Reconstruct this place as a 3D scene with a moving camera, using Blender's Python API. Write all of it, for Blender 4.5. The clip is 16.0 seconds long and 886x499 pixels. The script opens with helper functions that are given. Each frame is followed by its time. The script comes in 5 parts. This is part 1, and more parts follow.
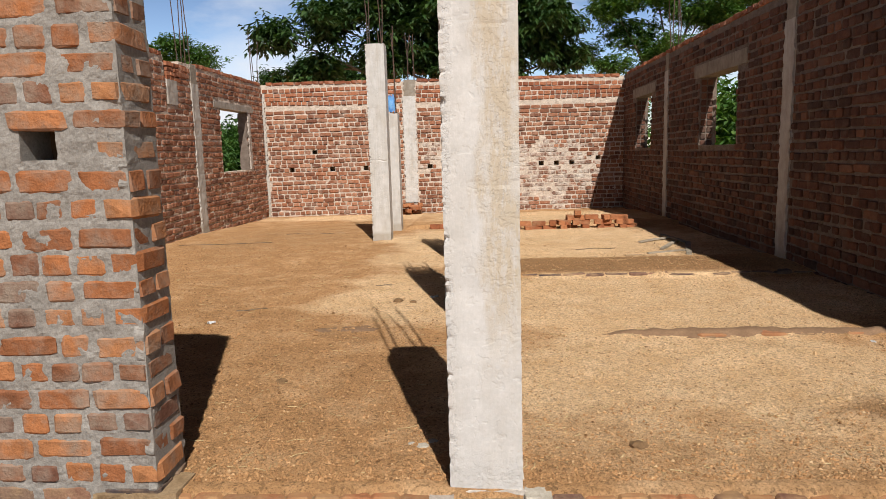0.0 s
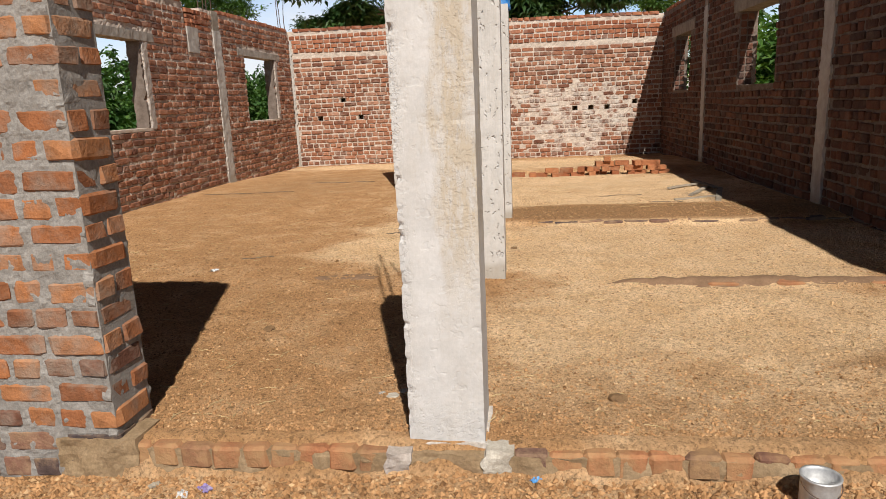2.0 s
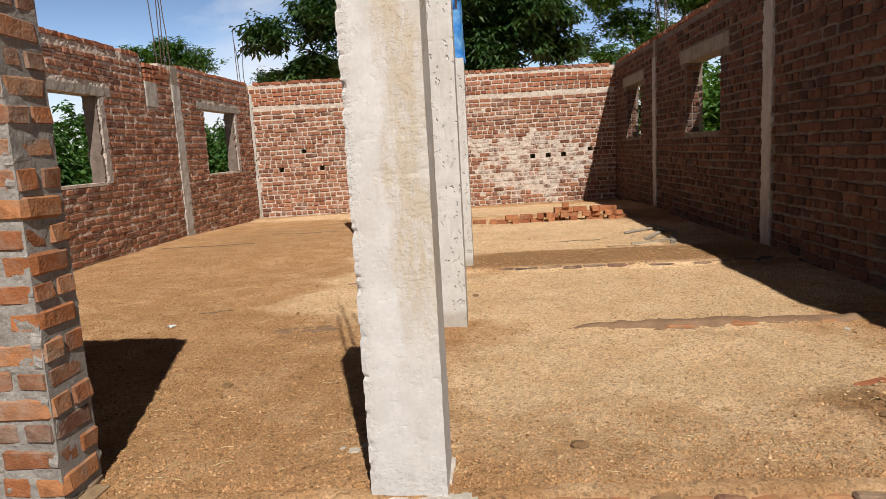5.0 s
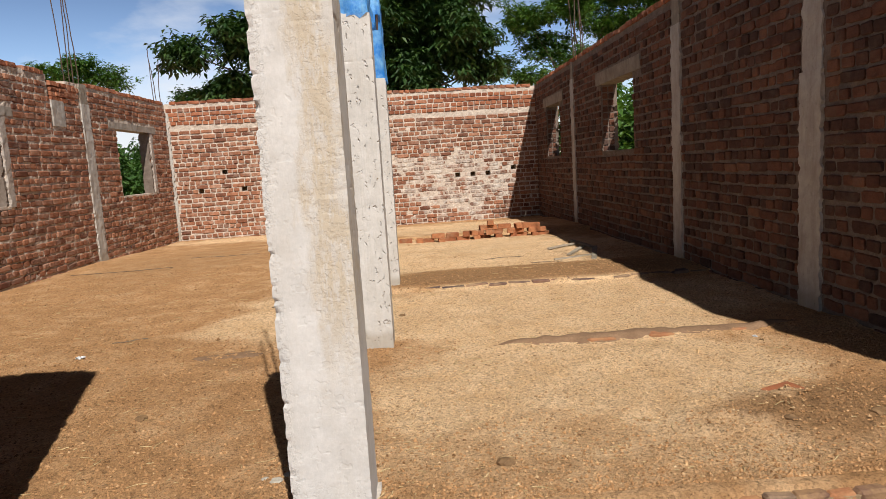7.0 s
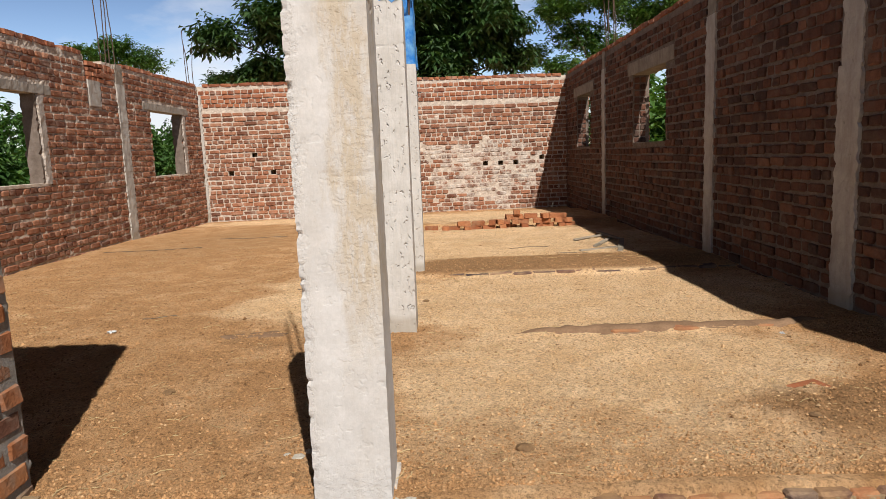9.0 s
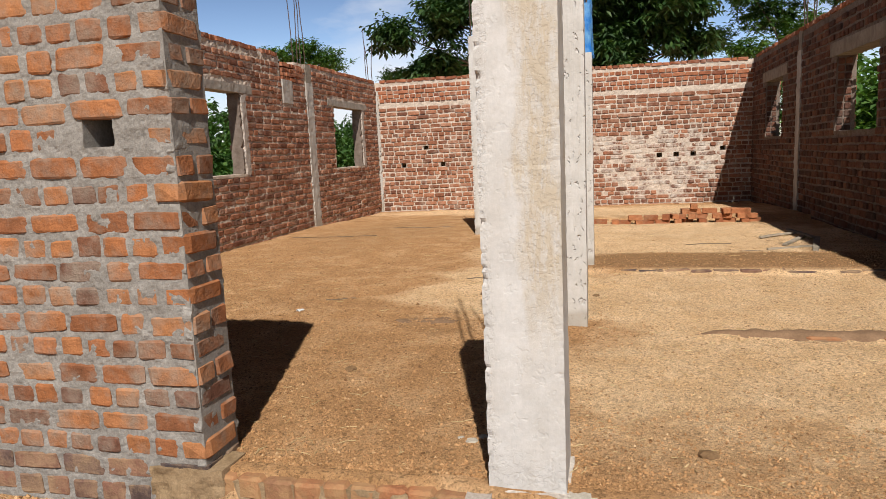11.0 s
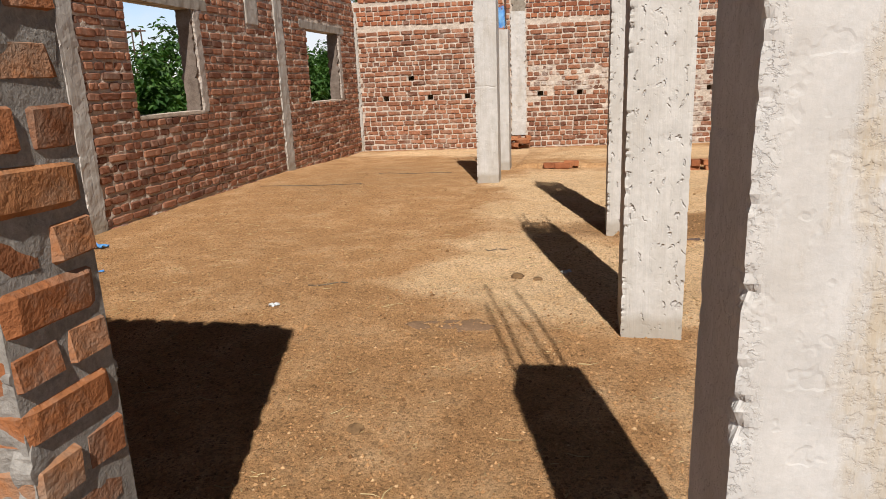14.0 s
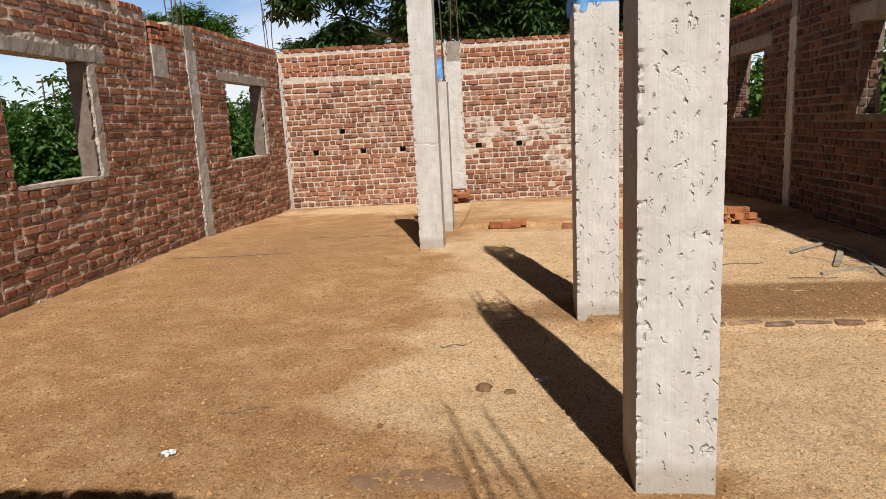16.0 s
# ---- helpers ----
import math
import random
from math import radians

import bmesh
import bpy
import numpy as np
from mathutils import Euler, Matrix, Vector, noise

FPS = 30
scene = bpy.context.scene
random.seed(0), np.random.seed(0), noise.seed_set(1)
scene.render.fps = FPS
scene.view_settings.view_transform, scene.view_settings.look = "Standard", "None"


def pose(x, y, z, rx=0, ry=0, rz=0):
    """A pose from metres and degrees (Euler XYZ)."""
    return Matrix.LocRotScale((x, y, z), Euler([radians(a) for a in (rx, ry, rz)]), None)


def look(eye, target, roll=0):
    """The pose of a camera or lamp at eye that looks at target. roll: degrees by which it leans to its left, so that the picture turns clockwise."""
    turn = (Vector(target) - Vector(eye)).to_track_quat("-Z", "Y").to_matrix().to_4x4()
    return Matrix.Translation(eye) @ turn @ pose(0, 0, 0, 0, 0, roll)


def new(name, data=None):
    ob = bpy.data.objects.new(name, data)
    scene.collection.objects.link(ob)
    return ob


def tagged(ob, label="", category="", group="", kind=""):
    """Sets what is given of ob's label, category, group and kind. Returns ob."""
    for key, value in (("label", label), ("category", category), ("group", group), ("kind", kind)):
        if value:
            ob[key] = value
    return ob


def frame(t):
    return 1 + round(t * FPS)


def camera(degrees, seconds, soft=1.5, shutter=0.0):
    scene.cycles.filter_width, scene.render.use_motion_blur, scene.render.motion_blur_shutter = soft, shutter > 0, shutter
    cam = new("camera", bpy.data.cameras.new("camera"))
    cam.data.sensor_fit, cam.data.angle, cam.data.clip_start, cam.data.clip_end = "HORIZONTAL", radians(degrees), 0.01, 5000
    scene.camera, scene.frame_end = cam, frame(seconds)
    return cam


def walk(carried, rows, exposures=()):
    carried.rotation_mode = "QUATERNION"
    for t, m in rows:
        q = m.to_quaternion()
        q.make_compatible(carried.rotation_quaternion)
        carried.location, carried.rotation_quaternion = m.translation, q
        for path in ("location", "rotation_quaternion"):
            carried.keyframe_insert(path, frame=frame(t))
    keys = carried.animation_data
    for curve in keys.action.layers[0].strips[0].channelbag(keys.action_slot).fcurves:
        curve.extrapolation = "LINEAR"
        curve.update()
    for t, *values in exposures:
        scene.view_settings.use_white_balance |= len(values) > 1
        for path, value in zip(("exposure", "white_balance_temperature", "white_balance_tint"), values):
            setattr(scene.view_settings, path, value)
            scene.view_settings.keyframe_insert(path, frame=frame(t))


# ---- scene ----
cam = camera(67.5, 16.0, soft=0.65)
PATH = [
    (0, (-1.097, -1.14, 1.21), (-1.209, 0.835, 0.915), -1.6),
    (0.5, (-0.997, -1.021, 1.201), (-1.093, 0.951, 0.882), -2.6),
    (1, (-0.872, -0.972, 1.17), (-1.069, 0.985, 0.807), -1.8),
    (1.5, (-0.826, -0.964, 1.16), (-1.036, 0.988, 0.778), -2.1),
    (2, (-0.812, -0.977, 1.15), (-1.059, 0.959, 0.712), -2.5),
    (2.5, (-0.803, -0.978, 1.149), (-1.054, 0.958, 0.717), -2.4),
    (3, (-0.785, -0.975, 1.165), (-0.937, 0.988, 0.812), -3.6),
    (3.2, (-0.785, -0.984, 1.169), (-0.933, 0.984, 0.846), -3.7),
    (5.5, (-0.787, -0.99, 1.163), (-0.908, 0.983, 0.86), -2.8),
    (6, (-0.778, -0.982, 1.165), (-0.833, 0.995, 0.871), -2.5),
    (6.5, (-0.766, -0.982, 1.164), (-0.71, 1.0, 0.902), -3.4),
    (7, (-0.76, -0.979, 1.166), (-0.678, 1.002, 0.906), -3.6),
    (7.5, (-0.759, -0.989, 1.165), (-0.684, 0.992, 0.899), -3.5),
    (8, (-0.761, -1.007, 1.166), (-0.714, 0.974, 0.896), -3.1),
    (8.2, (-0.761, -1.001, 1.158), (-0.743, 0.978, 0.871), -2.4),
    (10.3, (-0.768, -0.99, 1.151), (-0.798, 0.989, 0.861), -2.7),
    (10.5, (-0.783, -0.99, 1.152), (-0.96, 0.983, 0.874), -2.5),
    (11, (-0.826, -0.994, 1.143), (-1.303, 0.926, 0.852), -2.6),
    (11.5, (-0.865, -0.96, 1.126), (-1.41, 0.933, 0.781), -1.6),
    (12, (-0.929, -0.87, 1.117), (-1.583, 0.966, 0.67), -3.0),
    (12.5, (-1.14, -0.618, 1.153), (-1.629, 1.26, 0.672), -1.5),
    (13, (-1.25, -0.347, 1.172), (-1.729, 1.535, 0.695), -3.2),
    (13.5, (-1.285, -0.054, 1.189), (-1.851, 1.8, 0.697), -1.6),
    (14, (-1.423, 0.257, 1.185), (-1.82, 2.154, 0.692), -2.3),
    (14.5, (-1.521, 0.505, 1.24), (-1.751, 2.413, 0.686), -3.5),
    (15, (-1.531, 0.793, 1.251), (-1.958, 2.677, 0.733), -3.0),
    (15.5, (-1.563, 0.946, 1.283), (-1.982, 2.838, 0.788), -3.3),
    (16, (-1.637, 1.081, 1.307), (-1.838, 3.036, 0.933), -2.9),
]
walk(cam, [(t, look(eye, target, roll)) for t, eye, target, roll in PATH])

# world, sun and exposure
SUN_EL, SUN_AZ = radians(47.2), radians(16)      # sun stands behind the camera, to its right
to_sun = Vector((math.sin(SUN_AZ) * math.cos(SUN_EL), -math.cos(SUN_AZ) * math.cos(SUN_EL), math.sin(SUN_EL)))
sun = new("sun", bpy.data.lights.new("sun", "SUN"))
sun.data.energy, sun.data.angle, sun.data.color = 5.0, radians(0.6), (1.0, 0.95, 0.87)
sun.matrix_world = look(tuple(to_sun * 30), (0, 0, 0))
scene.view_settings.exposure = 0.37

world = bpy.data.worlds.new("sky")
scene.world = world
world.use_nodes = True
wn, wl = world.node_tree.nodes, world.node_tree.links
bg = wn["Background"]
sky = wn.new("ShaderNodeTexSky")
sky.sky_type, sky.sun_disc = "NISHITA", False
sky.sun_elevation, sky.sun_rotation = SUN_EL, radians(180) - SUN_AZ
sky.air_density, sky.dust_density = 1.2, 0.2
tc = wn.new("ShaderNodeTexCoord")
mp = wn.new("ShaderNodeMapping")
mp.inputs["Scale"].default_value = (1.0, 1.0, 2.6)
wl.new(tc.outputs["Generated"], mp.inputs["Vector"])
cn = wn.new("ShaderNodeTexNoise")
cn.inputs["Scale"].default_value, cn.inputs["Detail"].default_value, cn.inputs["Roughness"].default_value = 2.6, 7, 0.55
wl.new(mp.outputs["Vector"], cn.inputs["Vector"])
cr = wn.new("ShaderNodeValToRGB")
cr.color_ramp.elements[0].position, cr.color_ramp.elements[1].position = 0.46, 0.68
wl.new(cn.outputs["Fac"], cr.inputs["Fac"])
cm = wn.new("ShaderNodeMix")
cm.data_type = "RGBA"
# the clouds crowd towards the horizon
sep = wn.new("ShaderNodeSeparateXYZ")
wl.new(tc.outputs["Generated"], sep.inputs[0])
hz = wn.new("ShaderNodeMapRange")
hz.inputs["From Min"].default_value, hz.inputs["From Max"].default_value = 0.22, 0.5
hz.inputs["To Min"].default_value, hz.inputs["To Max"].default_value = 1.0, 0.06
wl.new(sep.outputs["Z"], hz.inputs["Value"])
cf = wn.new("ShaderNodeMath")
cf.operation = "MULTIPLY"
wl.new(cr.outputs["Color"], cf.inputs[0])
wl.new(hz.outputs["Result"], cf.inputs[1])
wl.new(cf.outputs[0], cm.inputs["Factor"])
tint = wn.new("ShaderNodeMix")
tint.data_type, tint.blend_type = "RGBA", "MULTIPLY"
tint.inputs["Factor"].default_value = 1.0
haze = wn.new("ShaderNodeMapRange")
haze.inputs["From Min"].default_value, haze.inputs["From Max"].default_value = 0.12, 0.45
wl.new(sep.outputs["Z"], haze.inputs["Value"])
hm = wn.new("ShaderNodeMix")
hm.data_type = "RGBA"
hm.inputs["A"].default_value = (9.6, 10.6, 13.6, 1)
hm.inputs["B"].default_value = (0.45, 0.48, 0.66, 1)
wl.new(haze.outputs["Result"], hm.inputs["Factor"])
wl.new(hm.outputs["Result"], tint.inputs["B"])
wl.new(sky.outputs["Color"], tint.inputs["A"])
wl.new(tint.outputs["Result"], cm.inputs["A"])
cm.inputs["B"].default_value = (88.0, 90.0, 95.0, 1)
wl.new(cm.outputs["Result"], bg.inputs["Color"])
bg.inputs["Strength"].default_value = 0.0076


# ---- materials ----
def mat(name, rough=0.9):
    m = bpy.data.materials.new(name)
    m.use_nodes = True
    b = m.node_tree.nodes["Principled BSDF"]
    b.inputs["Roughness"].default_value = rough
    b.inputs["Specular IOR Level"].default_value = 0.2
    return m, m.node_tree.nodes, m.node_tree.links, b


def tex_noise(n, l, vec, scale, detail=4, rough=0.55):
    t = n.new("ShaderNodeTexNoise")
    t.inputs["Scale"].default_value, t.inputs["Detail"].default_value, t.inputs["Roughness"].default_value = scale, detail, rough
    if vec is not None:
        l.new(vec, t.inputs["Vector"])
    return t.outputs["Fac"]


def ramp(n, l, fac, *stops):
    r = n.new("ShaderNodeValToRGB")
    e = r.color_ramp.elements
    while len(e) < len(stops):
        e.new(0.5)
    for k, (p, c) in zip(e, stops):
        k.position = p
        k.color = (*c, 1) if isinstance(c, tuple) else (c, c, c, 1)
    l.new(fac, r.inputs["Fac"])
    return r.outputs["Color"]


def mix(n, l, fac, a, b, kind="MIX"):
    m = n.new("ShaderNodeMix")
    m.data_type, m.blend_type = "RGBA", kind
    for sock, v in (("Factor", fac), ("A", a), ("B", b)):
        if isinstance(v, (int, float)):
            m.inputs[sock].default_value = v if sock == "Factor" else (v, v, v, 1)
        elif isinstance(v, tuple):
            m.inputs[sock].default_value = (*v, 1)
        else:
            l.new(v, m.inputs[sock])
    return m.outputs["Result"]


def bump(n, l, b, height, strength, dist=0.01, normal=None):
    u = n.new("ShaderNodeBump")
    u.inputs["Strength"].default_value, u.inputs["Distance"].default_value = strength, dist
    l.new(height, u.inputs["Height"])
    if normal is not None:
        l.new(normal, u.inputs["Normal"])
    l.new(u.outputs["Normal"], b.inputs["Normal"])
    return u.outputs["Normal"]


def place(n):
    return n.new("ShaderNodeNewGeometry").outputs["Position"]


def soil_material(name="soil"):
    m, n, l, b = mat(name, 0.95)
    p = place(n)
    big = tex_noise(n, l, p, 0.55, 5, 0.6)
    mid = tex_noise(n, l, p, 3.2, 5, 0.65)
    grain = tex_noise(n, l, p, 85, 4, 0.75)
    soil = ramp(n, l, mid, (0.22, (0.305, 0.162, 0.070)), (0.55, (0.388, 0.217, 0.101)), (0.75, (0.440, 0.255, 0.123)))
    sand = ramp(n, l, mid, (0.3, (0.51, 0.328, 0.176)), (0.7, (0.605, 0.425, 0.26)))
    at = n.new("ShaderNodeAttribute")
    at.attribute_name = "sand"
    ad = n.new("ShaderNodeMath")
    ad.operation = "MULTIPLY_ADD"
    l.new(mid, ad.inputs[0])
    ad.inputs[1].default_value = 0.9
    l.new(at.outputs["Fac"], ad.inputs[2])
    k = ramp(n, l, ad.outputs[0], (0.42, 0.0), (1.12, 1.0))
    col = mix(n, l, k, soil, sand)
    dk = n.new("ShaderNodeAttribute")
    dk.attribute_name = "damp"
    da = n.new("ShaderNodeMath")
    da.operation = "MULTIPLY_ADD"
    l.new(mid, da.inputs[0])
    da.inputs[1].default_value = 0.6
    l.new(dk.outputs["Fac"], da.inputs[2])
    kd = ramp(n, l, da.outputs[0], (0.5, 0.0), (1.0, 1.0))
    col = mix(n, l, kd, col, (0.255, 0.142, 0.066))
    wob = n.new("ShaderNodeTexNoise")
    wob.inputs["Scale"].default_value, wob.inputs["Detail"].default_value = 55, 3
    l.new(p, wob.inputs["Vector"])
    v = n.new("ShaderNodeTexVoronoi")
    v.inputs["Scale"].default_value = 70
    l.new(mix(n, l, 0.035, p, wob.outputs["Color"], "ADD"), v.inputs["Vector"])
    rough = tex_noise(n, l, p, 120, 6, 0.85)
    lumps = tex_noise(n, l, p, 24, 5, 0.7)
    crumbs = ramp(n, l, v.outputs["Color"], (0.1, 0.55), (0.35, 0.98), (0.9, 1.22))
    col = mix(n, l, 0.8, col, crumbs, "MULTIPLY")
    col = mix(n, l, 0.9, col, ramp(n, l, grain, (0.34, 0.40), (0.45, 1.0), (0.66, 1.32)), "MULTIPLY")
    col = mix(n, l, 0.5, col, ramp(n, l, big, (0.3, 0.8), (0.7, 1.15)), "MULTIPLY")
    l.new(col, b.inputs["Base Color"])
    nn = bump(n, l, b, lumps, 0.42, 0.025)
    nn = bump(n, l, b, ramp(n, l, v.outputs["Distance"], (0.15, 1.0), (0.6, 0.0)), 0.4, 0.007, nn)
    bump(n, l, b, rough, 0.9, 0.012, nn)
    return m


def brick_material(name, stops, dust, dust_amount, bumpy=0.6, dust_from=0.5):
    m, n, l, b = mat(name, 0.92)
    p = place(n)
    rnd = n.new("ShaderNodeObjectInfo").outputs["Random"]
    isl = n.new("ShaderNodeNewGeometry").outputs["Random Per Island"]
    ad = n.new("ShaderNodeMath")
    ad.operation = "ADD"
    l.new(rnd, ad.inputs[0])
    l.new(isl, ad.inputs[1])
    fr = n.new("ShaderNodeMath")
    fr.operation = "FRACT"
    l.new(ad.outputs[0], fr.inputs[0])
    col = ramp(n, l, fr.outputs[0], *stops)
    blot = tex_noise(n, l, p, 14, 5, 0.65)
    grain = tex_noise(n, l, p, 110, 3, 0.7)
    col = mix(n, l, 0.8, col, ramp(n, l, blot, (0.28, 0.55), (0.55, 1.0), (0.75, 1.25)), "MULTIPLY")
    col = mix(n, l, 0.5, col, ramp(n, l, grain, (0.3, 0.7), (0.7, 1.25)), "MULTIPLY")
    film = ramp(n, l, tex_noise(n, l, p, 5, 6, 0.7), (dust_from, 0.0), (dust_from + 0.22, dust_amount))
    col = mix(n, l, film, col, dust)
    l.new(col, b.inputs["Base Color"])
    nn = bump(n, l, b, blot, bumpy, 0.02)
    bump(n, l, b, grain, 0.5, 0.006, nn)
    return m


def mortar_material(name, lo, hi):
    m, n, l, b = mat(name, 0.95)
    p = place(n)
    a = tex_noise(n, l, p, 9, 6, 0.7)
    g = tex_noise(n, l, p, 85, 4, 0.7)
    col = ramp(n, l, a, (0.3, lo), (0.7, hi))
    col = mix(n, l, 0.7, col, ramp(n, l, g, (0.3, 0.65), (0.7, 1.25)), "MULTIPLY")
    l.new(col, b.inputs["Base Color"])
    nn = bump(n, l, b, a, 0.35, 0.012)
    bump(n, l, b, g, 0.7, 0.006, nn)
    return m


def concrete_material(name, lo, hi, stain, amount, pits=0.5, low=0.45, high=0.7, band=False):
    m, n, l, b = mat(name, 0.88)
    p = place(n)
    tcx = n.new("ShaderNodeTexCoord")
    st = n.new("ShaderNodeMapping")
    st.inputs["Scale"].default_value = (1, 1, 0.28)
    l.new(tcx.outputs["Object"], st.inputs["Vector"])
    big = tex_noise(n, l, st.outputs["Vector"], 7, 6, 0.65)
    fine = tex_noise(n, l, p, 70, 4, 0.7)
    col = ramp(n, l, tex_noise(n, l, p, 11, 5), (0.3, lo), (0.7, hi))
    k = ramp(n, l, big, (low, 0.0), (high, amount))
    col = mix(n, l, k, col, stain)
    col = mix(n, l, 0.28, col, ramp(n, l, fine, (0.3, 0.75), (0.7, 1.18)), "MULTIPLY")
    l.new(col, b.inputs["Base Color"])
    sx = n.new("ShaderNodeSeparateXYZ")
    l.new(tcx.outputs["Object"], sx.inputs[0])

    def math_node(op, a, c):
        q = n.new("ShaderNodeMath")
        q.operation = op
        for k, val in enumerate((a, c)):
            if isinstance(val, (int, float)):
                q.inputs[k].default_value = val
            else:
                l.new(val, q.inputs[k])
        return q.outputs[0]
    # mud splashed on the foot
    foot = math_node("MULTIPLY_ADD", big, -0.10)
    foot.node.inputs[2].default_value = 0.11
    splash = ramp(n, l, math_node("SUBTRACT", sx.outputs["Z"], foot), (0.0, 0.0 if band else 0.6), (0.05, 0.0))
    col = mix(n, l, splash, col, (0.272, 0.231, 0.177))
    if band:
        wav = math_node("MULTIPLY", math_node("SUBTRACT", big, 0.5), 0.30)
        off = math_node("ABSOLUTE", math_node("SUBTRACT", math_node("ADD", sx.outputs["X"], wav), 0.065), 0.0)
        b1 = ramp(n, l, off, (0.045, 1.0), (0.09, 0.0))
        b2 = ramp(n, l, math_node("ADD", sx.outputs["Z"], wav), (0.45, 0.0), (0.75, 1.0))
        lime = ramp(n, l, tex_noise(n, l, st.outputs["Vector"], 30, 5, 0.75), (0.32, 0.0), (0.54, 0.9))
        k2 = math_node("MULTIPLY", math_node("MULTIPLY", b1, b2), lime)
        col = mix(n, l, k2, col, (0.40, 0.34, 0.262))
        flake = tex_noise(n, l, tcx.outputs["Object"], 52, 5, 0.7)
        rim = ramp(n, l, math_node("ABSOLUTE", math_node("SUBTRACT", flake, 0.47), 0.0), (0.0, 1.0), (0.013, 0.0))
        left = ramp(n, l, math_node("ADD", math_node("ADD", sx.outputs["X"], 0.125), math_node("MULTIPLY", wav, 0.4)), (0.0, 1.0), (0.035, 0.0))
        low_part = ramp(n, l, math_node("ADD", sx.outputs["Z"], math_node("MULTIPLY", wav, 0.8)), (0.04, 0.4), (0.16, 0.0))
        worn = math_node("MAXIMUM", math_node("MAXIMUM", left, low_part), math_node("MULTIPLY", math_node("MULTIPLY", b1, b2), 0.4))
        col = mix(n, l, math_node("MULTIPLY", math_node("MULTIPLY", worn, rim), 0.16), col, (0.19, 0.165, 0.135))
        peel = math_node("MULTIPLY", worn, ramp(n, l, flake, (0.44, 0.0), (0.5, 1.0)))
    l.new(col, b.inputs["Base Color"])
    v = n.new("ShaderNodeTexVoronoi")
    v.inputs["Scale"].default_value = 30
    wob = n.new("ShaderNodeTexNoise")
    wob.inputs["Scale"].default_value, wob.inputs["Detail"].default_value = 16, 3
    l.new(tcx.outputs["Object"], wob.inputs["Vector"])
    tall = n.new("ShaderNodeMapping")
    tall.inputs["Scale"].default_value = (1, 1, 0.4)
    l.new(tcx.outputs["Object"], tall.inputs["Vector"])
    bent = mix(n, l, 0.08, tall.outputs["Vector"], wob.outputs["Color"], "ADD")
    l.new(bent, v.inputs["Vector"])
    hollow = ramp(n, l, v.outputs["Distance"], (0.08, 0.0), (0.26, 1.0))
    where = ramp(n, l, tex_noise(n, l, tcx.outputs["Object"], 9, 3), (0.28 if pits > 0.6 else 0.48, 1.0), (0.40 if pits > 0.6 else 0.6, 0.0))
    pit = mix(n, l, where, hollow, 1.0)
    nn = bump(n, l, b, pit, pits, 0.014)
    if band:
        nn = bump(n, l, b, peel, 0.5, 0.006, nn)
    grain_map = n.new("ShaderNodeMapping")
    grain_map.inputs["Scale"].default_value = (1, 1, 0.05)
    l.new(tcx.outputs["Object"], grain_map.inputs["Vector"])
    boards = tex_noise(n, l, grain_map.outputs["Vector"], 38, 3, 0.6)
    nn = bump(n, l, b, boards, 0.08 if band else 0.42, 0.01, nn)
    dents = tex_noise(n, l, p, 26, 2, 0.5)
    nn = bump(n, l, b, ramp(n, l, dents, (0.60, 1.0), (0.66, 0.0)), 0.22, 0.005, nn)
    nn = bump(n, l, b, big, 0.12, 0.015, nn)
    bump(n, l, b, fine, 0.2, 0.004, nn)
    return m


def leaf_material(name, stops, through_light):
    m, n, l, b = mat(name, 0.5)
    b.inputs["Specular IOR Level"].default_value = 0.4
    isl = n.new("ShaderNodeNewGeometry").outputs["Random Per Island"]
    col = ramp(n, l, isl, *stops)
    col = mix(n, l, 0.5, col, ramp(n, l, tex_noise(n, l, place(n), 1.1, 3), (0.3, 0.6), (0.7, 1.4)), "MULTIPLY")
    l.new(col, b.inputs["Base Color"])
    tr = n.new("ShaderNodeBsdfTranslucent")
    l.new(mix(n, l, 1.0, col, (1.5, 1.6, 0.6), "MULTIPLY"), tr.inputs["Color"])
    ms = n.new("ShaderNodeMixShader")
    ms.inputs[0].default_value = through_light
    l.new(b.outputs[0], ms.inputs[1])
    l.new(tr.outputs[0], ms.inputs[2])
    l.new(ms.outputs[0], n["Material Output"].inputs["Surface"])
    return m


def plain_material(name, c1, c2, scale, rough=0.8, metal=0.0, strength=0.3):
    m, n, l, b = mat(name, rough)
    t = tex_noise(n, l, place(n), scale, 5, 0.65)
    l.new(ramp(n, l, t, (0.35, c1), (0.65, c2)), b.inputs["Base Color"])
    b.inputs["Metallic"].default_value = metal
    bump(n, l, b, t, strength, 0.01)
    return m


SOIL = soil_material()
BRICK_NEAR = brick_material("orange_brick", ((0.0, (0.116, 0.054, 0.038)), (0.16, (0.200, 0.080, 0.038)), (0.5, (0.300, 0.112, 0.044)), (1.0, (0.335, 0.150, 0.066))), (0.235, 0.193, 0.156), 0.8, 0.7, 0.45)
BRICK_FAR = brick_material("weathered_red_brick", ((0.0, (0.135, 0.056, 0.036)), (0.3, (0.222, 0.092, 0.053)), (0.8, (0.292, 0.126, 0.072)), (1.0, (0.35, 0.163, 0.096))), (0.40, 0.31, 0.25), 0.5, 0.9, 0.48)
# Dark copy of the wall brick: the right wall's shade sits in the colour.
BRICK_SHADED = brick_material("shaded_brick", ((0.0, (0.060, 0.034, 0.027)), (0.4, (0.100, 0.045, 0.031)), (0.85, (0.145, 0.063, 0.040)), (1.0, (0.19, 0.088, 0.055))), (0.17, 0.13, 0.105), 0.45, 0.9)
